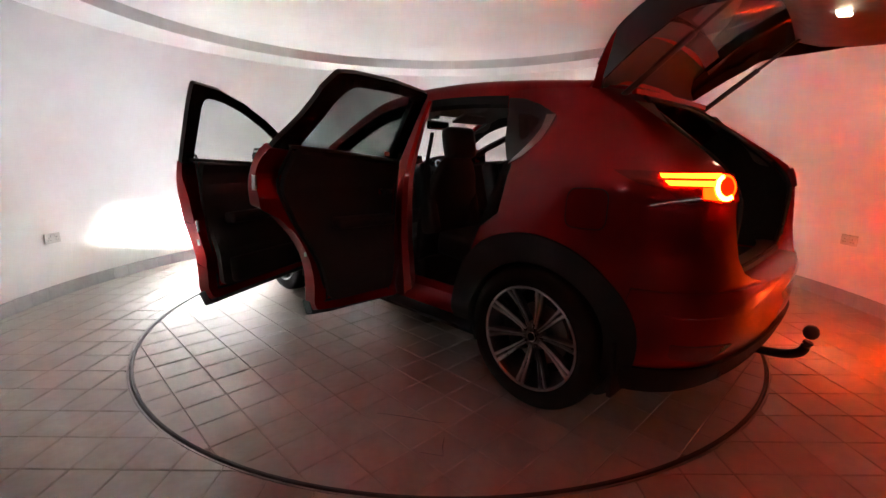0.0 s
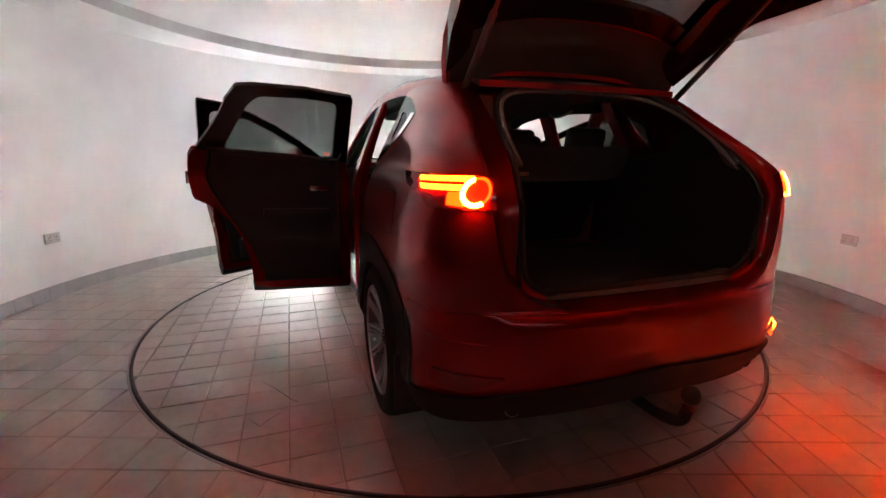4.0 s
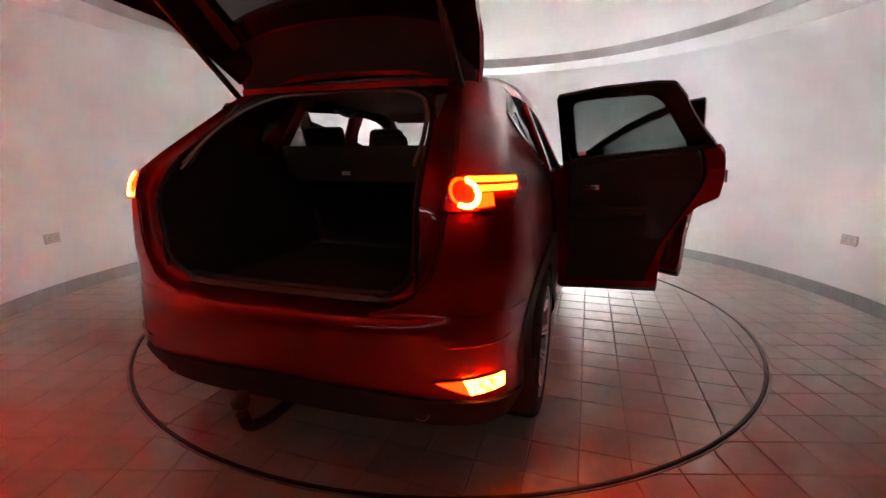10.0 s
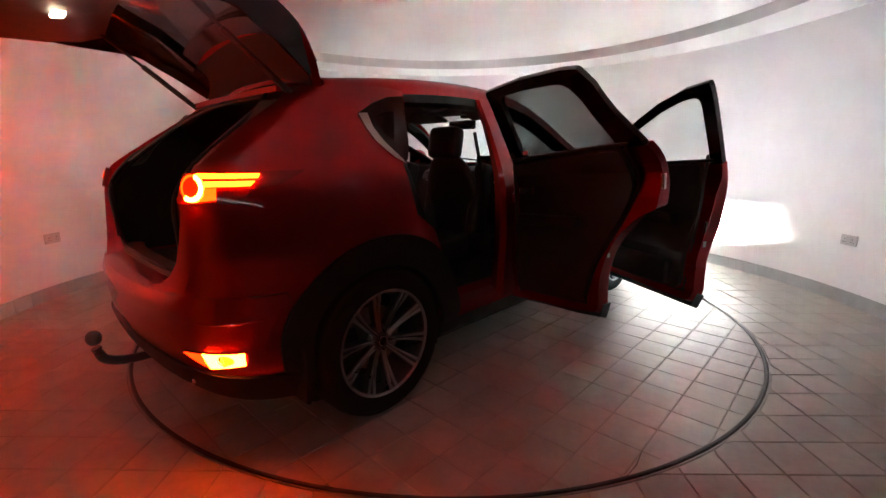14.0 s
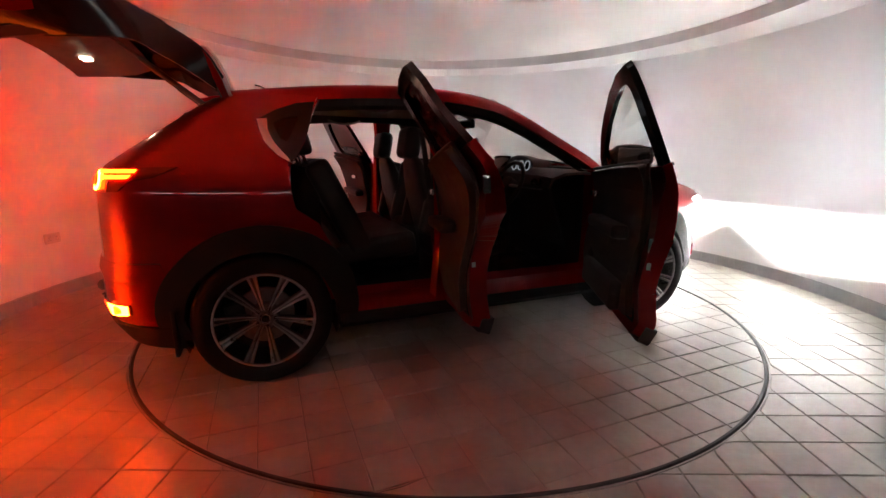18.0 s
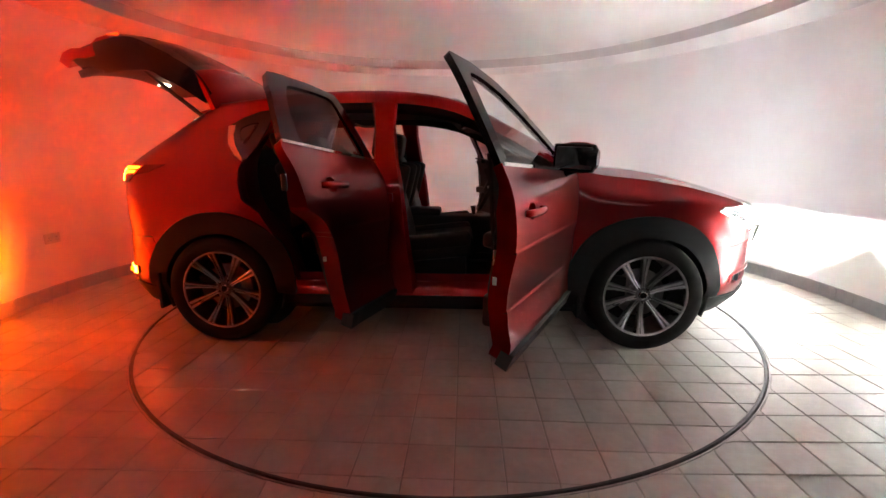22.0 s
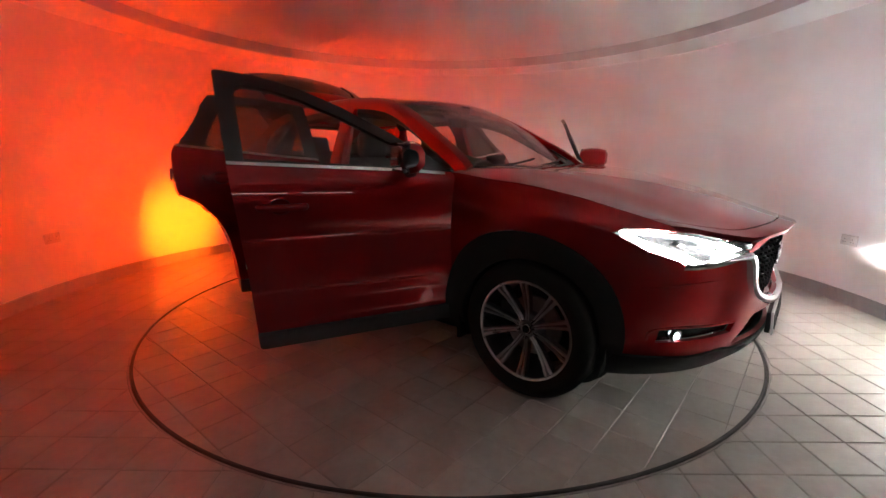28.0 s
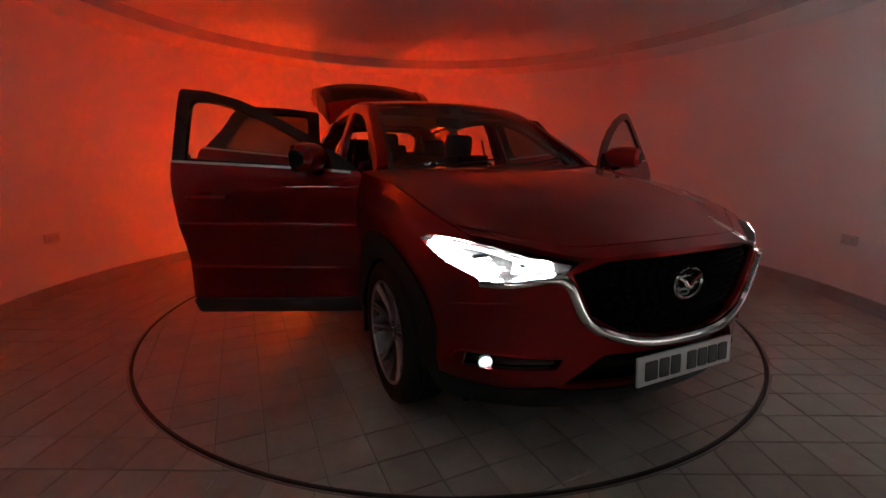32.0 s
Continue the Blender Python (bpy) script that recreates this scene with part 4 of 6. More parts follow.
def door_slab(name, side, lower, frame, window, hinge, angle, inner, label):
    """A door: painted lower shell, black window frame, glass and an inner lining, turned about its hinge."""
    f = flank(side)
    s = side < 0
    d = laid(name, sheet(lower, [BOWL[name]], f, 0.04, lambda a, z: 0.085 - 0.045 * ramp(z, 0.98, 1.16), flip=s, lines=CREASES), M["paint"], CAR, label)
    h = Vector((side * hinge.x, hinge.y, hinge.z))
    tilt = TILT_F if name == "front_door" else TILT_R[0 if side > 0 else 1]
    d.matrix_basis = Matrix.Translation(h) @ Matrix.Rotation(radians(side * angle[0 if side > 0 else 1]), 4, Vector((side * tilt.x, tilt.y, 1)).normalized()) @ Matrix.Translation(-h)
    laid("window_frame", sheet(frame, [window], flank(side, -0.004), 0.06, 0.030, flip=s), M["gloss_black"], d, "black window frame")
    grown = [((p[0] - sum(q[0] for q in window) / len(window)) * 1.015 + sum(q[0] for q in window) / len(window), (p[1] - sum(q[1] for q in window) / len(window)) * 1.02 + sum(q[1] for q in window) / len(window)) for p in window]
    laid("window_glass", sheet(grown, [], flank(side, -0.014), 0.1, 0.004, flip=s), M["glass"] if name == "front_door" else M["privacy"], d, "clear side window" if name == "front_door" else "grey tinted side window")
    laid("door_lining", sheet(inner, [], flank(side, -0.087), 0.07, 0.035, flip=s), M["trim"], d, "black moulded door lining")
    # rubber seal round the shell, hinges, a label on the shut face
    cy, cz = sum(p[0] for p in inner) / len(inner), sum(p[1] for p in inner) / len(inner)
    loop = [flank(side, -0.084)(cy + (a - cy) * 1.035, cz + (z - cz) * 1.03) for a, z in inner[::2]]
    part("door_seal", tube(loop + loop[:1], 0.009, 8, 2), M["seal"], d, "black rubber seal")
    for z in (0.52, 0.96):
        y = hinge.y + 0.012
        part("hinge", box(0.045, 0.05, 0.055, (side * 0.835, y, z), 0.008), M["paint"], CAR)
    part("label", box(0.018, 0.004, 0.034, (side * 0.83, lower_edge(lower, 0.70) - 0.003, 0.70), 0.001), M["plastic_white"], d, "small pale printed label")
    return d


def lower_edge(lower, z):
    """The rearmost place of a door shell at a height."""
    ys = []
    for (a, b), (c, e) in zip(lower, lower[1:] + lower[:1]):
        if (b - z) * (e - z) <= 0 and b != e:
            ys.append(a + (c - a) * (z - b) / (e - b))
    return min(ys)


def front_door(side):
    belt = [(0.845, 1.130), (0.6, 1.145), (0.3, 1.160), (0.0, 1.174), (-0.242, 1.186)]
    lower = fillet([(0.872, 0.335, 0.02), (-0.165, 0.310, 0.03), (-0.185, 0.6, 0), (-0.215, 0.95, 0), (-0.242, 1.186, 0.005), (0.0, 1.174, 0), (0.3, 1.160, 0), (0.6, 1.145, 0), (0.845, 1.130, 0.01), (0.872, 1.08, 0.01)], 0)
    frame = fillet([(-0.236, 1.15, 0), (-0.275, 1.597, 0.02), (-0.1, 1.580, 0), (0.10, 1.528, 0), (0.30, 1.446, 0), (0.52, 1.335, 0), (0.74, 1.205, 0), (0.855, 1.125, 0), (0.5, 1.12, 0), (0.0, 1.14, 0)], 0)
    window = fillet([(-0.165, 1.178, 0.02), (-0.19, 1.535, 0.05), (-0.06, 1.522, 0.05), (0.10, 1.475, 0), (0.30, 1.392, 0), (0.52, 1.280, 0), (0.655, 1.200, 0.03), (0.64, 1.150, 0.02), (0.3, 1.164, 0)], 0.02)
    inner = fillet([(0.80, 0.42, 0.05), (-0.09, 0.40, 0.06), (-0.13, 0.8, 0), (-0.165, 1.175, 0.02), (0.3, 1.155, 0), (0.79, 1.12, 0.02)], 0)
    d = door_slab("front_door", side, ccw(lower), ccw(frame), ccw(window), HINGE_F, OPEN_F, ccw(inner), "open dark red front door with lining and mirror")
    s = side < 0
    strip = [(0.80, 1.118), (0.6, 1.135), (0.3, 1.150), (0.0, 1.164), (-0.238, 1.176), (-0.238, 1.190), (0.0, 1.178), (0.3, 1.164), (0.6, 1.149), (0.80, 1.132)]
    laid("belt_strip", sheet(ccw(strip), [], flank(side, 0.009), 0.08, 0.01, flip=s), M["chrome"], d, "bright metal window strip")
    clad = fillet([(0.872, 0.308, 0.01), (-0.165, 0.283, 0.02), (-0.172, 0.372, 0.01), (0.872, 0.400, 0.01)], 0)
    laid("door_cladding", sheet(ccw(clad), [], flank(side, 0.020), 0.05, 0.06, flip=s), M["satin_black"], d, "satin black plastic lower trim")
    handle(side, d, -0.02, 0.985)
    # lining details
    x0 = side * 0.755
    part("armrest", box(0.09, 0.52, 0.07, (x0 - side * 0.02, 0.22, 0.83), 0.025, 3), M["leather"], d, "black padded armrest")
    part("door_pocket", box(0.06, 0.62, 0.16, (x0 - side * 0.01, 0.26, 0.50), 0.025, 3), M["trim"], d)
    part("inner_handle", box(0.02, 0.12, 0.035, (x0 - side * 0.035, 0.50, 0.985), 0.008), M["chrome"], d, "chrome inner handle")
    part("speaker_grille", lathe([(0, 0.006), (0.07, 0.006), (0.08, 0.0), (0, 0.0)], 28, Matrix.Translation((side * 0.768, 0.62, 0.56)) @ Matrix.Rotation(-side * math.pi / 2, 4, "Y")), M["cladding"], d)
    part("latch", box(0.03, 0.012, 0.07, (side * 0.83, -0.192, 0.80), 0.004), M["chrome"], d, "steel door latch")
    # outside mirror
    rows = []
    for k, (dx, sc) in enumerate(((0.0, 0.55), (0.03, 0.85), (0.09, 1.0), (0.16, 1.0), (0.215, 0.86), (0.235, 0.55))):
        c = Vector((side * (0.815 + dx), 0.595 - 0.010 * k, 1.208))
        rows.append([c + Vector((0, 0.085 * sc * math.cos(t) * (1.0 if math.cos(t) > 0 else 0.62), 0.078 * sc * math.copysign(abs(math.sin(t)) ** 0.7, math.sin(t)))) for t in np.linspace(0, 2 * math.pi, 25)[:-1]])
    part("mirror_housing", loft(rows, True, True), M["gloss_black"], d, "black door mirror housing")
    cap = []
    for row in rows:
        mid = sum(row, Vector()) / len(row)
        cap.append([mid + (q - mid) * 1.03 + Vector((0, 0.003, 0)) for q in row[-6:] + row[:7]])
    part("mirror_cap", thicken(loft(cap), 0.004, (0, 1, 0)), M["paint"], d, "dark red mirror cap")
    part("mirror_shroud", box(0.215, 0.03, 0.142, (side * 0.932, 0.535, 1.207), 0.013, 3), M["gloss_black"], d, "black mirror surround")
    part("mirror_face", box(0.185, 0.004, 0.112, (side * 0.932, 0.5175, 1.207), 0.0015, 1), M["mirror"], d, "mirror glass")
    part("mirror_foot", loft([[Vector((side * x, y, z)) + Vector((0, 0.035 * math.cos(t), 0.022 * math.sin(t))) for t in np.linspace(0, 2 * math.pi, 13)[:-1]] for x, y, z in ((0.82, 0.62, 1.115), (0.87, 0.615, 1.118), (0.90, 0.60, 1.135), (0.94, 0.59, 1.15))], True, True), M["gloss_black"], d, "black mirror foot")
    tri = fillet([(0.645, 1.145, 0.01), (0.665, 1.205, 0.01), (0.845, 1.125, 0.01)], 0)
    laid("mirror_base", sheet(ccw(tri), [], flank(side, -0.002), 0.08, 0.03, flip=s), M["gloss_black"], d, "black corner panel")


def handle(side, d, y0, z0):
    n = flank(side)
    loop = BOWL["front_door" if y0 > -0.5 else "rear_door"]
    cy, cz = sum(p[0] for p in loop) / len(loop), sum(p[1] for p in loop) / len(loop)
    cup = [[flank(side, -depth)(cy + (a - cy) * k, cz + (z - cz) * k) for a, z in loop] for k, depth in ((1.0, 0.0005), (0.97, 0.006), (0.86, 0.017), (0.6, 0.026), (0.3, 0.029), (0.02, 0.030))]
    part("handle_bowl", thicken(loft(cup, True), 0.003, (-side, 0, 0)), M["paint"], d, "recess behind the handle")
    p = [n(y0 + a, z0) for a in (-0.105, -0.09, 0.0, 0.09, 0.105)]
    outs = (0.004, 0.022, 0.032, 0.024, 0.004)
    part("door_handle", tube([(q[0] + side * o, q[1], q[2]) for q, o in zip(p, outs)], [0.012, 0.015, 0.015, 0.015, 0.012], 10, 6, flat=1.15), M["paint"], d, "dark red door handle")


def rear_door(side):
    lower = fillet([(-0.262, 0.315, 0.02), (-0.29, 0.9, 0), (-0.312, 1.19, 0.005), (-0.7, 1.208, 0), (-1.05, 1.228, 0), (-1.195, 1.238, 0.01), (-1.212, 1.20, 0.015), (-1.205, 1.05, 0), (-1.188, 0.948, 0.02), (-1.08, 0.895, 0.05), (-0.985, 0.79, 0.05), (-0.925, 0.68, 0.05), (-0.895, 0.55, 0.04), (-0.872, 0.348, 0.02)], 0)
    frame = fillet([(-0.305, 1.16, 0), (-0.330, 1.578, 0.02), (-0.6, 1.594, 0), (-0.86, 1.588, 0.02), (-0.950, 1.576, 0.015), (-1.17, 1.26, 0.02), (-1.185, 1.20, 0.01), (-0.7, 1.18, 0)], 0)
    window = fillet([(-0.40, 1.205, 0.03), (-0.415, 1.54, 0.05), (-0.6, 1.545, 0), (-0.84, 1.535, 0.05), (-0.90, 1.48, 0.04), (-1.02, 1.248, 0.03), (-0.95, 1.222, 0.02), (-0.7, 1.212, 0)], 0.02)
    inner = fillet([(-0.34, 0.42, 0.04), (-0.385, 1.18, 0.02), (-0.7, 1.20, 0), (-1.09, 1.22, 0.03), (-1.11, 1.04, 0.06), (-1.00, 0.86, 0.08), (-0.88, 0.66, 0.06), (-0.80, 0.43, 0.04)], 0)
    d = door_slab("rear_door", side, ccw(lower), ccw(frame), ccw(window), HINGE_R[0 if side > 0 else 1], OPEN_R, ccw(inner), "open dark red rear door with tinted window")
    s = side < 0
    strip = [(-0.315, 1.180), (-0.7, 1.198), (-1.05, 1.218), (-1.19, 1.226), (-1.19, 1.240), (-1.05, 1.232), (-0.7, 1.212), (-0.315, 1.194)]
    laid("belt_strip", sheet(ccw(strip), [], flank(side, 0.009), 0.08, 0.01, flip=s), M["chrome"], d, "bright metal window strip")
    clad = fillet([(-0.262, 0.300, 0.01), (-0.875, 0.325, 0.01), (-0.885, 0.41, 0.01), (-0.262, 0.385, 0.01)], 0)
    laid("door_cladding", sheet(ccw(clad), [], flank(side, 0.020), 0.05, 0.06, flip=s), M["satin_black"], d, "satin black plastic lower trim")
    handle(side, d, -0.945, 1.045)
    part("armrest", box(0.08, 0.40, 0.06, (side * 0.745, -0.62, 0.86), 0.022, 3), M["leather"], d, "black padded armrest")
    part("inner_handle", box(0.02, 0.11, 0.033, (side * 0.728, -0.50, 1.02), 0.008), M["chrome"], d, "chrome inner handle")
    part("latch", box(0.03, 0.012, 0.07, (side * 0.83, -1.208, 1.06), 0.004), M["chrome"], d, "steel door latch")
    part("sticker", box(0.002, 0.035, 0.02, (side * (0.815 - 0.03), -0.44, 1.225), 0.0), M["sticker"], d, "small red sticker on the glass", smooth=False)


def tailgate():
    """Built shut, then swung up about the hinge at the roof's end."""
    prof = [(-1.43, 1.598, 0.60), (-1.52, 1.606, 0.615), (-1.62, 1.603, 0.62), (-1.690, 1.587, 0.615), (-1.706, 1.570, 0.605), (-1.690, 1.535, 0.60)]
    sp = [[(x * w, y + 0.065 * x * x, z - 0.035 * x ** 4 - 0.012 * x * x) for x in np.linspace(-1, 1, 25)] for y, z, w in prof]
    g = part("tailgate", thicken(loft(sp), 0.035, (0, -0.3, 1)), M["paint"], CAR, "open dark red tailgate with rear window and spoiler", angle=50)
    # dark sheet added under the painted spoiler in place of the shade there
    under = [[(x * w * 0.97, y + 0.05 * x * x, z - 0.035 * x ** 4 - 0.012 * x * x - 0.04) for x in np.linspace(-1, 1, 17)] for y, z, w in prof[:4]]
    part("header_shade", thicken(loft(under), 0.006, (0, 0, -1)), M["trim"], g, "dark sheet standing in for shade under the spoiler")
    g.matrix_basis = Matrix.Translation(GATE_HINGE) @ Matrix.Rotation(radians(-OPEN_GATE), 4, "X") @ Matrix.Translation(-GATE_HINGE)
    glass = [(-1.690, 1.542, 0.595), (-1.885, 1.437, 0.625), (-2.045, 1.290, 0.645), (-2.105, 1.165, 0.650)]
    bulge = lambda x, y: y + 0.10 * abs(x) ** 2.6
    rows = [[(x * w, bulge(x, y), z) for x in np.linspace(-1, 1, 25)] for y, z, w in glass]
    ins = [[(x * w * 0.86, bulge(x * 0.86, y) + 0.004, z) for x in np.linspace(-1, 1, 25)] for y, z, w in ((-1.745, 1.513, 0.60), (-1.89, 1.427, 0.62), (-2.015, 1.313, 0.638), (-2.082, 1.205, 0.645))]
    part("rear_window", thicken(loft(ins), 0.005, (0, -1, 0.5)), M["privacy"], g, "dark tinted rear window")
    for s in (-1, 1):
        side_rows = [[(s * w * f, bulge(f, y) - 0.004, z) for f in (0.84, 0.92, 1.0)] for y, z, w in glass]
        part("window_border", thicken(loft(side_rows), 0.065, (0, -1, 0.5)), M["gloss_black"], g, "black window border")
    for v0, v1 in ((0, 1), (2, 3)):
        (y0, z0, w0), (y1, z1, w1) = glass[v0], glass[v1]
        t0, t1 = (0.0, 0.38) if v0 == 0 else (0.62, 1.0)
        br = [[(x * (w0 + (w1 - w0) * t) * 0.845, bulge(x * 0.845, y0 + (y1 - y0) * t), z0 + (z1 - z0) * t) for x in np.linspace(-1, 1, 21)] for t in (t0, t1)]
        part("window_border", thicken(loft(br), 0.05, (0, -1, 0.5)), M["gloss_black"], g, "black window border")
    panel_p = [(-2.095, 1.155, 0.645), (-2.125, 1.125, 0.650), (-2.135, 1.06, 0.650), (-2.115, 0.99, 0.645), (-2.125, 0.93, 0.645), (-2.155, 0.86, 0.64), (-2.165, 0.78, 0.62), (-2.155, 0.695, 0.57)]
    rows = [[(x * w, bulge(x, y) - 0.01, z) for x in np.linspace(-1, 1, 31)] for y, z, w in panel_p]
    part("outer_panel", thicken(loft(rows), 0.06, (0, -1, 0)), M["paint"], g)
    lin = [(-1.985, 1.17, 0.60), (-1.985, 1.06, 0.60), (-2.01, 0.95, 0.59), (-2.04, 0.85, 0.57), (-2.065, 0.75, 0.53)]
    rows = [[(x * w, bulge(x, y) - 0.015 + 0.075 * (1 - x ** 4) * math.sin(math.pi * (k + 0.6) / 4.6), z) for x in np.linspace(-1, 1, 21)] for k, (y, z, w) in enumerate(lin)]
    part("lining", thicken(loft(rows), 0.045, (0, -1, 0)), M["trim"], g, "dark plastic tailgate lining")
    part("boot_lamp", box(0.09, 0.014, 0.045, (-0.075, -1.908, 0.925), 0.004, 2, pose(0, 0, 0, -14, 0, 0)), M["bootlamp"], g, "small lit warm boot lamp")
    part("latch", box(0.10, 0.05, 0.05, (0, -2.09, 0.745), 0.01), M["iron"], g, "black latch")
    part("plate_recess", box(0.62, 0.02, 0.16, (0, -2.118, 0.985), 0.01), M["gloss_black"], g)
    part("number_plate", box(0.52, 0.008, 0.111, (0, -2.133, 0.985), 0.002), M["plate"], g, "pale rear number plate with dark bars")
    part("garnish", tube([(-0.36, -2.11, 1.075), (0, -2.135, 1.075), (0.36, -2.11, 1.075)], 0.011, 8, 4), M["chrome"], g, "chrome bar")
    part("rear_wiper", tube([(0.0, -2.07, 1.17), (-0.16, -2.03, 1.215), (-0.34, -1.99, 1.235)], 0.010, 6, 4), M["cladding"], g, "black rear wiper")
    edge = (((0.60, -1.47, 1.575), (0.605, -1.42, 1.505), (0.50, -1.50, 1.55)), ((0.615, -1.629, 1.545), (0.64, -1.565, 1.403), (0.52, -1.68, 1.47)), ((0.63, -1.80, 1.42), (0.65, -1.64, 1.34), (0.53, -1.80, 1.40)),
            ((0.645, -1.955, 1.282), (0.655, -1.713, 1.28), (0.53, -1.94, 1.27)), ((0.65, -2.01, 1.14), (0.63, -1.79, 1.12), (0.55, -1.95, 1.15)), ((0.64, -2.04, 0.95), (0.58, -1.87, 0.95), (0.5, -1.93, 0.95)), ((0.60, -2.06, 0.78), (0.53, -1.96, 0.80), (0.45, -2.0, 0.82)))
    for s in (-1, 1):
        rows = []
        for o, n, b in edge:
            o, n, b = Vector((s * o[0], o[1], o[2])), Vector((s * n[0], n[1], n[2])), Vector((s * b[0], b[1], b[2]))
            rows.append([o, o.lerp(n, 0.5), o.lerp(n, 0.9), n.lerp(b, 0.1), n.lerp(b, 0.6), b])
        rows = [list(r) for r in zip(*[smooth_line(line, 4) for line in zip(*rows)])]
        part("side_trim", thicken(loft(rows), 0.008, (s, 1, 0)), M["gloss_black"], g, "deep black inner edge of the tailgate")
        part("reversing_lamp", box(0.12, 0.04, 0.040, (s * 0.55, -2.062, 1.10), 0.010, 2, pose(0, 0, 0, 0, 0, s * 22)), M["gate_lamp"], g, "lit red lamp section on the tailgate")
        a = Vector((s * 0.55, -1.56, 1.475))
        b = Vector((s * 0.55, -2.05, 1.865))
        dvec = b - a
        part("gas_strut", tube([a, a + dvec * 0.55], 0.014, 10, 1), M["iron"], CAR, "black gas strut")
        part("strut_rod", tube([a + dvec * 0.5, b], 0.008, 8, 1), M["iron"], CAR, "dark strut rod")


both(fender)
both(quarter)
rear_bumper()
both(sill)
both(cantrail)
for sd in (1, -1):
    pillar("centre_pillar", [(0.855, -0.235, 0.34), (0.852, -0.245, 0.7), (0.838, -0.26, 1.0), (0.79, -0.275, 1.18), (0.70, -0.29, 1.40), (0.632, -0.30, 1.565)], [0.26, 0.19, 0.16, 0.13, 0.11, 0.14], [0.10, 0.09, 0.085, 0.07, 0.05, 0.05], sd, M["paint"])
    pillar("hinge_pillar", [(0.84, 0.90, 0.32), (0.85, 0.90, 0.7), (0.84, 0.90, 1.10)], [0.09, 0.08, 0.08], [0.16, 0.16, 0.16], sd, M["paint"])
    pillar("rear_jamb", [(0.80, -0.94, 0.40), (0.82, -1.02, 0.66), (0.83, -1.19, 0.9), (0.80, -1.215, 1.16), (0.70, -1.12, 1.36), (0.63, -1.03, 1.52)], [0.12, 0.12, 0.1, 0.1, 0.09, 0.09], [0.18, 0.2, 0.2, 0.16, 0.10, 0.06], sd, M["paint"])
roof()
hood()
windscreen()
underbody()
both(front_door)
both(rear_door)
tailgate()
# ---- nose, lamps, wheels
def place_box(size, m):
    b = box(*size, (0, 0, 0))
    bmesh.ops.transform(b, matrix=m, verts=b.verts)
    return b


def lit_face(pts, m):
    """A flat lit face that looks along the z axis of m."""
    bm = bmesh.new()
    f = bm.faces.new([bm.verts.new(m @ Vector((x, y, 0))) for x, y in pts])
    f.normal_update()
    if f.normal.dot(m.to_3x3() @ Vector((0, 0, 1))) < 0:
        f.normal_flip()
    return bm


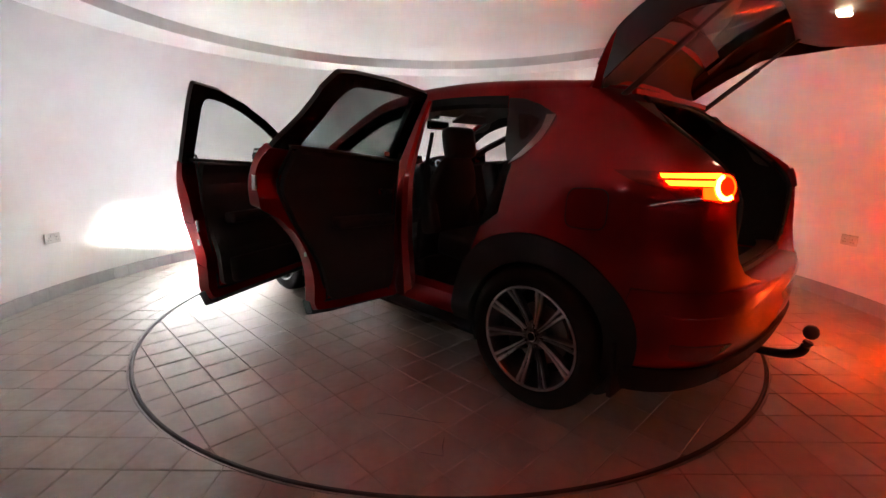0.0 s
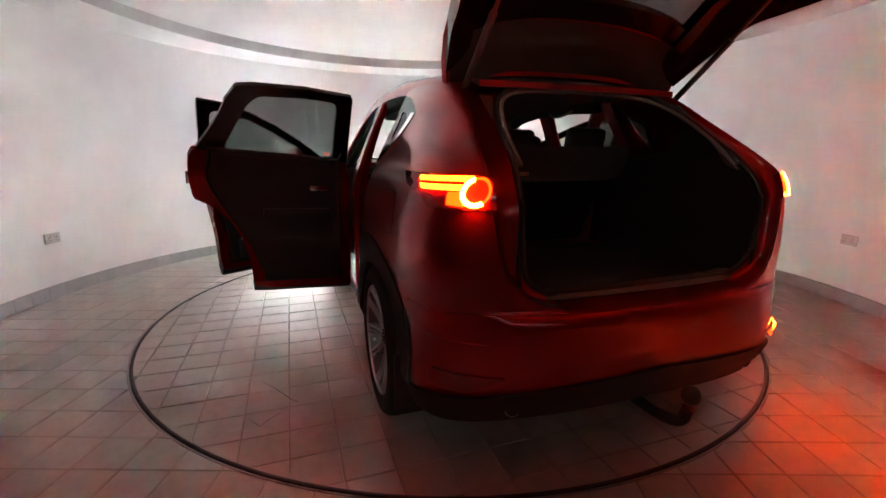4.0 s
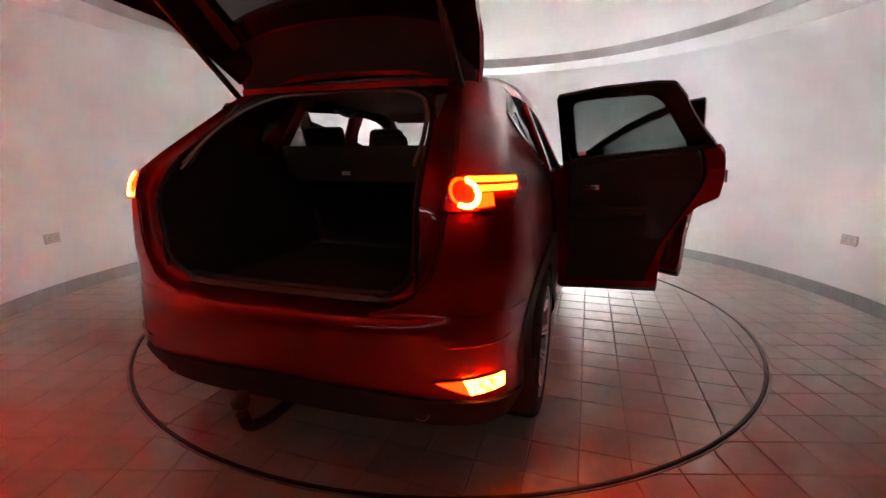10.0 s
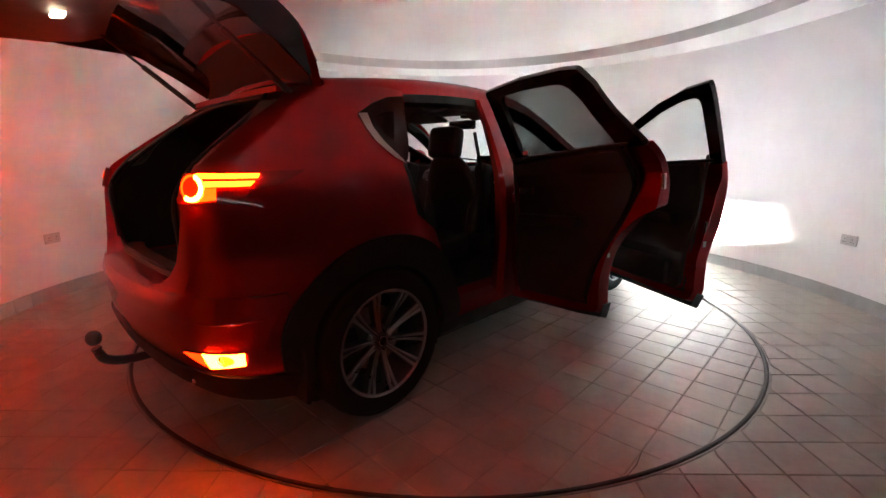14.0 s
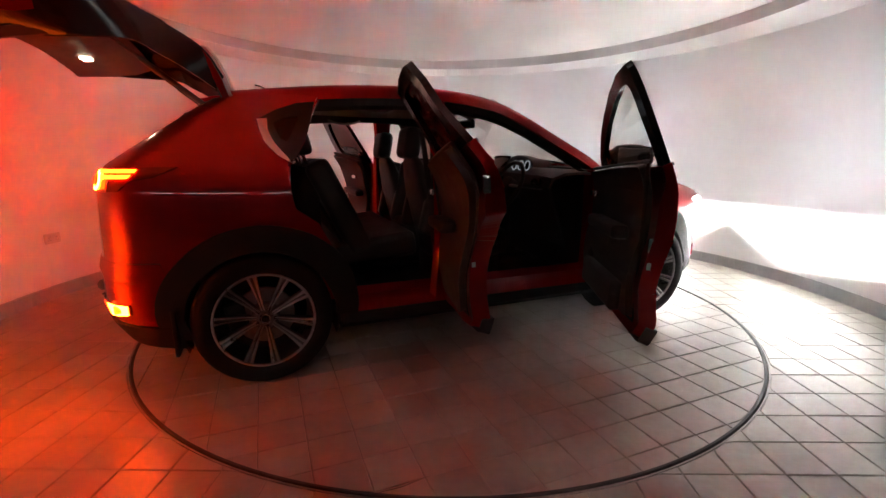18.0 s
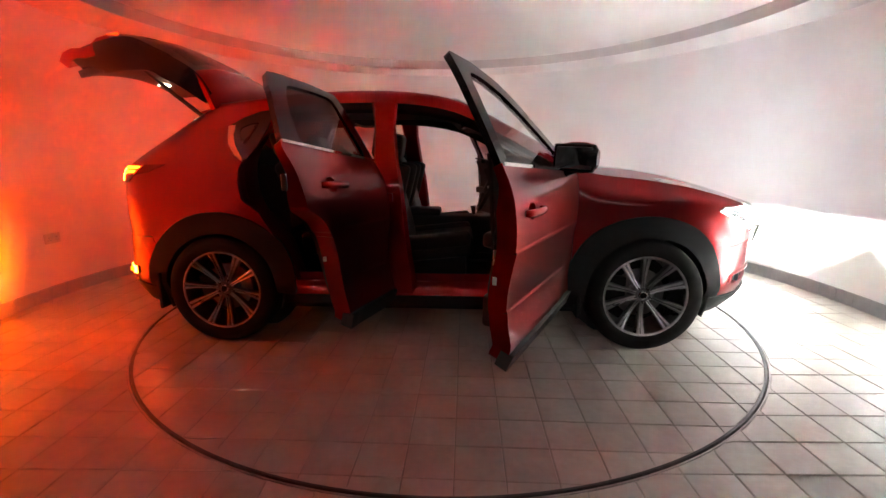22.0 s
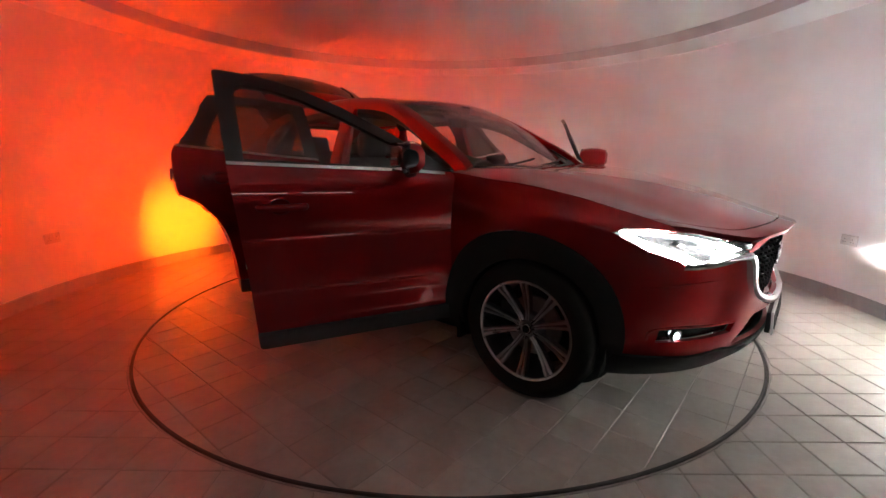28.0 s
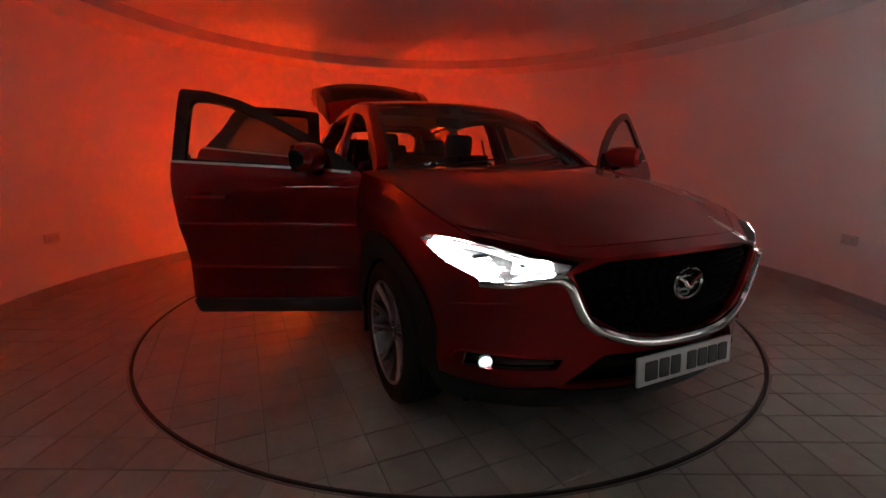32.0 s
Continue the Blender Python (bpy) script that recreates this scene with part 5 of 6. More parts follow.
def front_bumper():
    def on(x, z):
        return (around(abs(x), z, True) if x > 0 else 2 * A_FRONT - around(abs(x), z, True), z)
    flip = lambda pts: [(2 * A_FRONT - a, z) for a, z in pts][::-1]
    arch = flat_arc(AXLE_F, WHEEL_Z, 0.425, -2, 20, 6)
    right = arch + [(1.83, 0.62), (1.84, 0.80), (1.86, 0.825), (1.98, 0.785), on(0.70, 0.752), on(0.60, 0.765), on(0.52, 0.80), on(0.46, 0.855), on(0.34, 0.876), on(0.2, 0.887)]
    low = [on(0.45, 0.335), (2.10, 0.325), (1.80, 0.325)]
    out = low + right + flip(right) + flip(low)
    grille = [on(-0.482, 0.815), on(-0.40, 0.655), on(-0.28, 0.585), on(-0.12, 0.558), on(0.12, 0.558), on(0.28, 0.585), on(0.40, 0.655), on(0.482, 0.815), on(0.37, 0.862), on(0.2, 0.876), on(-0.2, 0.876), on(-0.37, 0.862)]
    intake = fillet([on(-0.465, 0.385), on(-0.34, 0.505), on(0.34, 0.505), on(0.465, 0.385)], 0.02)
    slots = [[on(s * x, z) for x, z in ((0.745, 0.418), (0.735, 0.480), (0.47, 0.492), (0.49, 0.448))] for s in (1, -1)]
    laid("front_bumper", sheet(ccw(out), [grille, intake] + slots, body, 0.045, 0.02), M["paint"], CAR)
    lip = [(1.74, 0.215), (1.78, 0.345), (2.1, 0.345), on(0.5, 0.37), on(0.45, 0.36)]
    lip2 = [on(0.42, 0.245), (2.15, 0.235), (1.85, 0.21)]
    laid("front_lip", sheet(ccw(lip + flip(lip) + flip(lip2) + lip2), [], lambda a, z: body(a, z, 0.012), 0.05, 0.03), M["cladding"], CAR, "black plastic lower lip")
    inner = lambda a, z: body(a, z, -0.055)
    grow = [(A_FRONT + (a - A_FRONT) * 1.14, 0.71 + (z - 0.71) * 1.22) for a, z in grille]
    laid("grille_back", sheet(ccw(grow), [], inner, 0.08, 0.01), M["grille"], CAR, "black grille")
    grow = [(A_FRONT + (a - A_FRONT) * 1.22, 0.445 + (z - 0.445) * 1.4) for a, z in intake]
    laid("intake_back", sheet(ccw(grow), [], lambda a, z: body(a, z, -0.045), 0.08, 0.01), M["gloss_black"], CAR, "black lower intake")
    for sl in slots:
        cx = sum(a for a, z in sl) / 4
        laid("fog_recess", sheet(ccw([(cx + (a - cx) * 1.05, 0.45 + (z - 0.45) * 1.15) for a, z in sl]), [], lambda a, z: body(a, z, -0.03), 0.05, 0.008), M["gloss_black"], CAR, "black fog lamp recess")
    # grille mesh: rows of small fins
    bm = bmesh.new()
    for r in range(11):
        z = 0.585 + r * 0.025
        wmax = curve((0.56, 0.10), (0.585, 0.25), (0.655, 0.385), (0.80, 0.455), (0.87, 0.30))(z)
        n = int(wmax * 2 / 0.05)
        for i in range(n + 1):
            x = -wmax + 2 * wmax * i / max(n, 1) + (0.012 if r % 2 else 0)
            p = body(A_FRONT - x, z, -0.04)
            box(0.034, 0.012, 0.010, (p[0], p[1], z), 0.0, bm=bm)
    ob = part("grille_mesh", bm, M["grille"], CAR, "black mesh of small fins", smooth=False)
    ob["kind"] = "stuff"
    # chrome wing under and beside the grille
    u = [on(-0.66, 0.782), on(-0.54, 0.800), on(-0.49, 0.785), on(-0.415, 0.645), on(-0.29, 0.572), on(-0.12, 0.543), on(0.12, 0.543), on(0.29, 0.572), on(0.415, 0.645), on(0.49, 0.785), on(0.54, 0.800), on(0.66, 0.782)]
    pts = [body(a, z, 0.016) for a, z in u]
    rows = []
    line = smooth_line(pts, 6)
    for i, p in enumerate(line):
        d = (line[min(i + 1, len(line) - 1)] - line[max(i - 1, 0)]).normalized()
        nrm = Vector((p.x * 0.35, 1, 0)).normalized()
        across = d.cross(nrm).normalized()
        t = abs(i / (len(line) - 1) - 0.5) * 2
        w = 0.018 if t < 0.72 else 0.018 - 0.013 * (t - 0.72) / 0.28
        rows.append([p + across * w, p + across * w * 0.55 + nrm * 0.010, p + nrm * 0.012, p - across * w * 0.55 + nrm * 0.010, p - across * w, p - across * w * 0.8 - nrm * 0.03, p + across * w * 0.8 - nrm * 0.03])
    part("chrome_wing", loft(rows, True, True), M["chrome"], CAR, "broad chrome wing round the grille")
    # badge: a plain chrome ring with a winged bar
    c = body(A_FRONT, 0.735, -0.046)
    place = Matrix.Translation((0, c[1] + 0.004, 0.745)) @ Matrix.Rotation(radians(-90), 4, "X")
    part("badge_ring", lathe([(0.070, 0), (0.078, 0.004), (0.080, 0.010), (0.074, 0.014), (0.066, 0.010), (0.064, 0.002)], 40, place @ Matrix.Diagonal((1, 0.8, 1, 1)), closed=True), M["chrome"], CAR, "plain chrome oval badge")
    part("badge_back", lathe([(0, 0.002), (0.067, 0.002), (0.067, -0.02), (0, -0.02)], 40, place @ Matrix.Diagonal((1, 0.8, 1, 1))), M["gloss_black"], CAR)
    part("badge_bar", tube([(-0.062, c[1] + 0.016, 0.775), (-0.03, c[1] + 0.017, 0.755), (0, c[1] + 0.017, 0.732), (0.03, c[1] + 0.017, 0.755), (0.062, c[1] + 0.016, 0.775)], 0.008, 8, 5), M["chrome"], CAR)
    # number plate, characters as plain bars
    plate = part("number_plate", box(0.52, 0.010, 0.111, (0, 2.300, 0.445), 0.002, 2, pose(0, 0, 0, 4, 0, 0)), M["plate"], CAR, "white front number plate with dark bars")
    x = 0.205
    for i, w in enumerate((0.062, 0.05, 0.05, 0, 0.05, 0.05, 0.05, 0.05)):
        if w:
            part("plate_bar", box(w, 0.003, 0.072, (x - w / 2 + 0.02, 2.3065, 0.445), 0.004, 2, pose(0, 0, 0, 4, 0, 0)), M["plate_black"], plate)
        x -= (w + 0.011) if w else 0.028
    part("plate_holder", box(0.50, 0.02, 0.10, (0, 2.284, 0.443), 0.006), M["cladding"], CAR)


def headlamp(side):
    on = lambda x, z: (around(x, z, True), z)
    out = [(1.735, 0.893), (1.86, 0.825), (1.98, 0.785), on(0.70, 0.752), on(0.60, 0.765), on(0.50, 0.808), on(0.485, 0.848), on(0.60, 0.870), (2.06, 0.900), (1.90, 0.915), (1.79, 0.912)]
    f = flank(side)
    s = side < 0
    lamp = laid("headlamp", sheet(ccw(out), [], flank(side, -0.075), 0.05, 0.006, flip=s), M["gloss_black"], CAR, "lit white headlamp")
    laid("lens", sheet(ccw(out), [], flank(side, 0.002), 0.05, 0.003, flip=s), M["lens"], lamp, "clear lamp cover")
    # side walls of the housing
    ring = [f(a, z) for a, z in ccw(out)]
    ring_in = [flank(side, -0.075)(a, z) for a, z in ccw(out)]
    part("housing", loft([ring + ring[:1], ring_in + ring_in[:1]]), M["gloss_black"], lamp)
    # outer and inner light units: a lit slot under a shelf, so that they throw forwards and down
    for x, z, w in ((0.735, 0.850, 0.046), (0.615, 0.832, 0.040)):
        a = around(x, z, True)
        p = Vector(flank(side, -0.060)(a, z))
        aim = Vector((side * 0.06, 1, -0.25)).normalized()
        m = Matrix.Translation(p) @ aim.to_track_quat("Y", "Z").to_matrix().to_4x4()
        part("light_unit", lit_face([(-w / 2, -0.002), (w / 2, -0.002), (w / 2, 0.002), (-w / 2, 0.002)], m @ Matrix.Rotation(math.radians(-90), 4, "X")), M["head"], lamp, "glowing white light unit")
        part("cutoff_shelf", place_box((w * 1.3, 0.029, 0.001), m @ Matrix.Translation((0, 0.0120, 0.0029))), M["baffle"], lamp)
        part("cutoff_shelf", place_box((w * 1.3, 0.026, 0.001), m @ Matrix.Translation((0, 0.0105, -0.0041))), M["baffle"], lamp)
        for sx in (-1, 1):
            part("side_baffle", place_box((0.001, 0.042, 0.0070), m @ Matrix.Translation((sx * w * 0.65, 0.0185, -0.0006))), M["baffle"], lamp)
        part("back_baffle", place_box((w * 1.3, 0.001, 0.0070), m @ Matrix.Translation((0, -0.003, -0.0006))), M["baffle"], lamp)
        part("reflector", place_box((w * 1.5, 0.040, 0.002), m @ Matrix.Translation((0, 0.040, -0.040)) @ pose(0, 0, 0, -24, 0, 0)), M["satin"], lamp, "bright reflector")
    # lit bowl along the lamp's foot, added as room fill: shines up and forwards
    for foot in ([(1.77, 0.880), (1.81, 0.858), (1.86, 0.829), (1.98, 0.790), on(0.715, 0.768), on(0.680, 0.782)], [on(0.645, 0.806), on(0.59, 0.815), on(0.535, 0.826)]):
        part("lit_bowl", loft([[flank(side, -0.008)(a, z + 0.004), flank(side, -0.040)(a, z + 0.010), flank(side, -0.070)(a, z + 0.032 - 0.018 * k ** 4)] for k, a, z in [(k / (5 * len(foot) - 5), p.x, p.y) for k, p in enumerate(smooth_line([(a, z, 0) for a, z in foot], 5))]]), M["bowl"], lamp, "glowing white bowl added in the lamp as room fill")
    strip = [on(0.715, 0.754), on(0.68, 0.756), on(0.64, 0.762), on(0.60, 0.772), on(0.55, 0.788), on(0.51, 0.806)]
    part("lamp_trim", loft([[flank(side, 0.006)(a, z - 0.004), flank(side, 0.009)(a, z + 0.008), flank(side, 0.004)(a, z + 0.020), flank(side, -0.03)(a, z + 0.022)] for a, z in strip]), M["chrome"], lamp, "chrome strip below the inner lamp")
    # running light line
    pts = [flank(side, -0.012)(a, z) for a, z in ((1.77, 0.885), (1.90, 0.822), (2.0, 0.792), on(0.715, 0.774))]
    part("running_light", tube(pts, 0.007, 8, 6), M["drl"], lamp, "glowing white light line")
    pts = [flank(side, -0.012)(a, z) for a, z in ((1.80, 0.900), (1.92, 0.893), (2.04, 0.880), on(0.60, 0.845))]
    part("running_light", tube(pts, 0.006, 8, 6), M["drl"], lamp, "glowing white light line")
    # front fog light
    a = around(0.690, 0.446, True)
    p = Vector(flank(side, -0.008)(a, 0.446))
    aim = Vector((side * 0.45, 1, -0.05)).normalized()
    m = Matrix.Translation(p) @ aim.to_track_quat("Z", "Y").to_matrix().to_4x4()
    fog = part("front_fog_lamp", lathe([(0.012, -0.014), (0.022, -0.002), (0.027, 0.003), (0.030, 0.0), (0.024, -0.02), (0.014, -0.02)], 24, m, closed=True), M["satin_black"], CAR, "small round lit fog lamp")
    part("light_unit", lathe([(0, 0.003), (0.013, 0.002), (0.014, -0.004), (0, -0.004)], 24, m), M["foglamp"], fog, "glowing white disc")
    pts = [flank(side, 0.004)(around(x, 0.4495 + dz, True), 0.4495 + dz) for x, dz in ((0.765, -0.020), (0.752, 0.022), (0.70, 0.040), (0.60, 0.045), (0.48, 0.048))]
    crease = [flank(side, -0.002)(around(x, z, True), z) for x, z in ((0.80, 0.640), (0.74, 0.668), (0.66, 0.690), (0.58, 0.700))]
    part("bumper_crease", tube(crease, [0.003, 0.006, 0.006, 0.003], 8, 5), M["paint"], CAR)
    part("fog_trim", tube(pts, 0.006, 8, 5), M["paint"], CAR)


def tail_lamp(side):
    on = lambda x, z: (around(x, z), z)
    s = side < 0
    out = fillet([(-1.70, 1.160, 0.004), (-1.80, 1.112, 0.01), (-1.90, 1.096, 0.02), (-1.955, 1.046, 0.02), on(0.618, 1.045), on(0.618, 1.150)], 0.01)
    lamp = laid("tail_lamp", sheet(ccw(out), [], flank(side, 0.006), 0.03, 0.025, flip=s), M["tail_red"], CAR, "lit red tail lamp")
    c = around(0.670, 1.103)
    round_at = lambda r, t: (c + r * math.cos(t), 1.101 + r * 0.95 * math.sin(t))
    ring = [round_at(0.048, t) for t in np.linspace(0, 2 * math.pi, 33)[:-1]]
    hole = [round_at(0.039, t) for t in np.linspace(0, 2 * math.pi, 33)[:-1]]
    laid("ring_light", sheet(ring, [hole], flank(side, 0.009), 0.03, 0.003, flip=s), M["tail_mid"], lamp, "glowing orange ring")
    laid("ring_centre", sheet(hole, [], flank(side, 0.008), 0.03, 0.003, flip=s), M["tail_soft"], lamp)
    arc = [round_at(0.052, t) for t in np.linspace(-2.2, 1.2, 22)] + [round_at(0.036, t) for t in np.linspace(1.2, -2.2, 22)]
    laid("arc_light", sheet(ccw(arc), [], flank(side, 0.012), 0.03, 0.003, flip=s), M["tail"], lamp, "glowing yellow-red arc")
    for bar in ([(-1.872, 1.149), (-1.880, 1.136), (c + 0.036, 1.134), (c + 0.024, 1.150)], [(-1.892, 1.124), (-1.908, 1.108), (c + 0.050, 1.105), (c + 0.044, 1.123)]):
        laid("bar_light", sheet(ccw(bar), [], flank(side, 0.011), 0.03, 0.004, flip=s), M["tail_bar"], lamp, "glowing yellow-red bar")
    glow = [(c + 0.098, 1.100), (c + 0.094, 1.060), (c + 0.034, 1.053), (c + 0.050, 1.100)]
    laid("lower_light", sheet(ccw(glow), [], flank(side, 0.009), 0.03, 0.003, flip=s), M["tail_mid"], lamp, "glowing orange block")
    # bumper lamp: lit on the driver's side only
    pts = fillet([(around(0.795, 0.49), 0.494, 0.008), (around(0.795, 0.46), 0.440, 0.012), (around(0.700, 0.45), 0.428, 0.012), (around(0.635, 0.5), 0.460, 0.004), (around(0.590, 0.5), 0.487, 0.004)], 0.004)
    fogl = laid("rear_fog_lamp" if side > 0 else "rear_reflector", sheet(ccw(pts), [BEAM_HOLE] if side > 0 else [], flank(side, 0.009), 0.03, 0.02, flip=s), M["tail_red"], CAR, "lit red fog lamp in the bumper" if side > 0 else "unlit red reflector in the bumper")
    if side > 0:
        quad = [(around(0.790, 0.49), 0.490), (around(0.790, 0.46), 0.444), (around(0.700, 0.45), 0.432), (around(0.685, 0.46), 0.489)]
        laid("light_unit", sheet(ccw(quad), [BEAM_HOLE], flank(side, 0.012), 0.03, 0.003, flip=s), M["rearfog"], fogl, "glowing yellow-red panel")
        quad = [(around(0.682, 0.46), 0.488), (around(0.695, 0.45), 0.434), (around(0.640, 0.5), 0.461), (around(0.602, 0.5), 0.484)]
        laid("light_unit", sheet(ccw(quad), [], flank(side, 0.012), 0.03, 0.003, flip=s), M["fog_mid"], fogl, "glowing orange panel")
        round_bulb = lambda k, m: [(BEAM_A + k * math.cos(t), BEAM_Z + m * math.sin(t)) for t in np.linspace(0, 2 * math.pi, 25)[:-1]]
        laid("light_unit", sheet(round_bulb(0.040, 0.027), [round_bulb(0.031, 0.0208)], flank(side, 0.006), 0.03, 0.003, flip=s), M["rearfog"], fogl, "glowing yellow-red ring")
        # bulb at the back of a short tube, which throws a spot on the wall
        p = Vector(body(BEAM_A, BEAM_Z, 0.006))
        aim = Vector((0.0, -1, -0.03)).normalized()
        m = Matrix.Translation(p - aim * 0.040) @ aim.to_track_quat("Z", "Y").to_matrix().to_4x4()
        part("bulb", lit_face([(0.0105 * math.cos(t), 0.0105 * math.sin(t)) for t in np.linspace(0, 2 * math.pi, 21)[:-1]], m @ Matrix.Translation((0, 0, 0.002))), M["bulb"], fogl, "glowing bulb")
        part("bulb_tube", lathe([(0.0, -0.002), (0.0112, -0.002), (0.0205, 0.052), (0.0212, 0.052), (0.0120, -0.003), (0.0, -0.003)], 24, m), M["fog_shade"], fogl)


def build_wheel():
    """A wheel on its outer side towards +x, round the origin."""
    turn = Matrix.Rotation(math.pi / 2, 4, "Y")
    r = WHEEL_Z
    tyre = [(0.248, -0.10), (0.266, -0.108), (0.30, -0.114), (0.335, -0.106), (r - 0.006, -0.088), (r, -0.06), (r, -0.036), (r - 0.007, -0.032), (r - 0.007, -0.026), (r, -0.022), (r, 0.022), (r - 0.007, 0.026), (r - 0.007, 0.032),
            (r, 0.036), (r, 0.06), (r - 0.006, 0.088), (0.335, 0.106), (0.30, 0.114), (0.268, 0.108), (0.256, 0.10)]
    w = part("wheel", lathe(tyre, 72, turn), M["rubber"], CAR, "alloy wheel with black tyre")
    rim = [(0.259, 0.098), (0.255, 0.103), (0.248, 0.100), (0.243, 0.085), (0.234, 0.06), (0.226, -0.09), (0.235, -0.10), (0.25, -0.10)]
    part("rim", lathe(rim, 64, turn), M["alloy_dark"], w, "dark grey rim barrel")
    part("rim_edge", lathe([(0.260, 0.100), (0.257, 0.106), (0.248, 0.105), (0.244, 0.097)], 64, turn, closed=True), M["alloy"], w, "machined rim edge")
    part("brake_disc", lathe([(0.07, -0.02), (0.155, -0.02), (0.155, 0.0), (0.07, 0.0)], 48, turn, closed=True), M["disc"], w, "grey brake disc")
    part("brake_caliper", box(0.06, 0.10, 0.17, (-0.01, -0.14, 0.02), 0.02), M["iron"], w)
    part("hub", lathe([(0, 0.066), (0.03, 0.066), (0.034, 0.058), (0.062, 0.056), (0.074, 0.045), (0.078, -0.02), (0, -0.02)], 40, turn), M["alloy_dark"], w)
    part("hub_cap", lathe([(0, 0.072), (0.022, 0.071), (0.029, 0.066), (0.029, 0.05)], 32, turn), M["gloss_black"], w, "black hub cap")
    part("hub_ring", lathe([(0.020, 0.0715), (0.024, 0.073), (0.0265, 0.070), (0.022, 0.069)], 32, turn, closed=True), M["chrome"], w)
    for i in range(5):
        t = radians(72 * i + 90 + 36)
        part("wheel_bolt", lathe([(0, 0.066), (0.007, 0.066), (0.010, 0.062), (0.010, 0.045)], 10, Matrix.Translation((0, 0.050 * math.cos(t), 0.050 * math.sin(t))) @ turn), M["iron"], w)
    for i in range(10):
        pair = 1 if i % 2 else -1
        mid = radians(36 * i + 90) - pair * radians(2.0)

        def pt(rad, tang, x):
            return Vector((x, rad * math.cos(mid) - tang * math.sin(mid), rad * math.sin(mid) + tang * math.cos(mid)))
        face, flankm = ([], []), []
        for rad, half, x in ((0.046, 0.010, 0.056), (0.08, 0.0105, 0.055), (0.13, 0.0135, 0.062), (0.19, 0.0185, 0.077), (0.225, 0.0225, 0.090), (0.250, 0.0265, 0.099)):
            lip = 0.013 if rad < 0.24 else 0.003
            flankm.append([pt(rad, 0, x - 0.008), pt(rad, -half, x - 0.002), pt(rad, -half * 1.05, x - 0.034), pt(rad, half * 1.05, x - 0.034), pt(rad, half, x - 0.002), pt(rad, 0, x - 0.008)])
            for g in (0, 1):
                mid_t, h = (2 * g - 1) * half * 0.64, half * 0.36
                face[g].append([pt(rad, mid_t - h, x - 0.001), pt(rad, mid_t - h * 0.7, x + lip * 0.7), pt(rad, mid_t + h * 0.7, x + lip * (0.7 + 0.3 * pair)), pt(rad, mid_t + h, x - 0.001)])
        sp = part("spoke", loft(flankm), M["alloy_dark"], w, "dark grey grooved spoke")
        for rows in face:
            part("spoke_face", thicken(loft(rows), 0.003, (1, 0, 0)), M["alloy"], sp, "machined bright rib", angle=12)
    return w


front_bumper()
both(headlamp)
both(tail_lamp)
wheel = build_wheel()
wheel.matrix_basis = pose(TRACK, AXLE_R, WHEEL_Z, 10, 0, 0)
copy_thing(wheel, pose(TRACK, AXLE_F, WHEEL_Z, 0, 0, 0))
copy_thing(wheel, pose(-TRACK, AXLE_R, WHEEL_Z, 25, 0, 180))
copy_thing(wheel, pose(-TRACK, AXLE_F, WHEEL_Z, 5, 0, 180))
# ---- inside the car
def cushion(sx, sy, sz, r, m):
    b = box(sx, sy, sz, (0, 0, 0), r, 4)
    bmesh.ops.transform(b, matrix=m, verts=b.verts)
    return b


def front_seat(side):
    x = side * 0.36
    s = part("front_seat", cushion(0.50, 0.52, 0.15, 0.05, pose(x, 0.03, 0.58, 6, 0, 0)), M["leather"], CAR, "black leather front seat")
    for dx in (-1, 1):
        part("cushion_bolster", cushion(0.09, 0.48, 0.11, 0.04, pose(x + dx * 0.22, 0.03, 0.635, 6, 0, 0)), M["leather"], s)
        part("backrest_bolster", cushion(0.09, 0.13, 0.48, 0.04, pose(x + dx * 0.205, -0.26, 0.93, -14, 0, 0)), M["leather"], s)
        part("headrest_post", tube([(x + dx * 0.06, -0.345, 1.19), (x + dx * 0.06, -0.365, 1.30)], 0.007, 8, 1), M["chrome"], s)
    rows = []
    for z, w, d in ((0.60, 0.22, 0.06), (0.75, 0.235, 0.065), (0.95, 0.235, 0.06), (1.07, 0.205, 0.05), (1.17, 0.15, 0.04), (1.205, 0.11, 0.025)):
        yc = -0.20 - (z - 0.6) * 0.25
        rows.append([(x + w * math.copysign(abs(math.cos(t)) ** 0.6, math.cos(t)), yc + d * math.copysign(abs(math.sin(t)) ** 0.6, math.sin(t)), z) for t in np.linspace(0, 2 * math.pi, 29)[:-1]])
    part("backrest", loft(rows, True, True), M["leather"], s)
    part("headrest", cushion(0.255, 0.11, 0.21, 0.054, pose(x, -0.368, 1.298, -10, 0, 0)), M["leather"], s)
    part("seat_base", box(0.42, 0.48, 0.2, (x, 0.0, 0.42), 0.03), M["trim"], s)


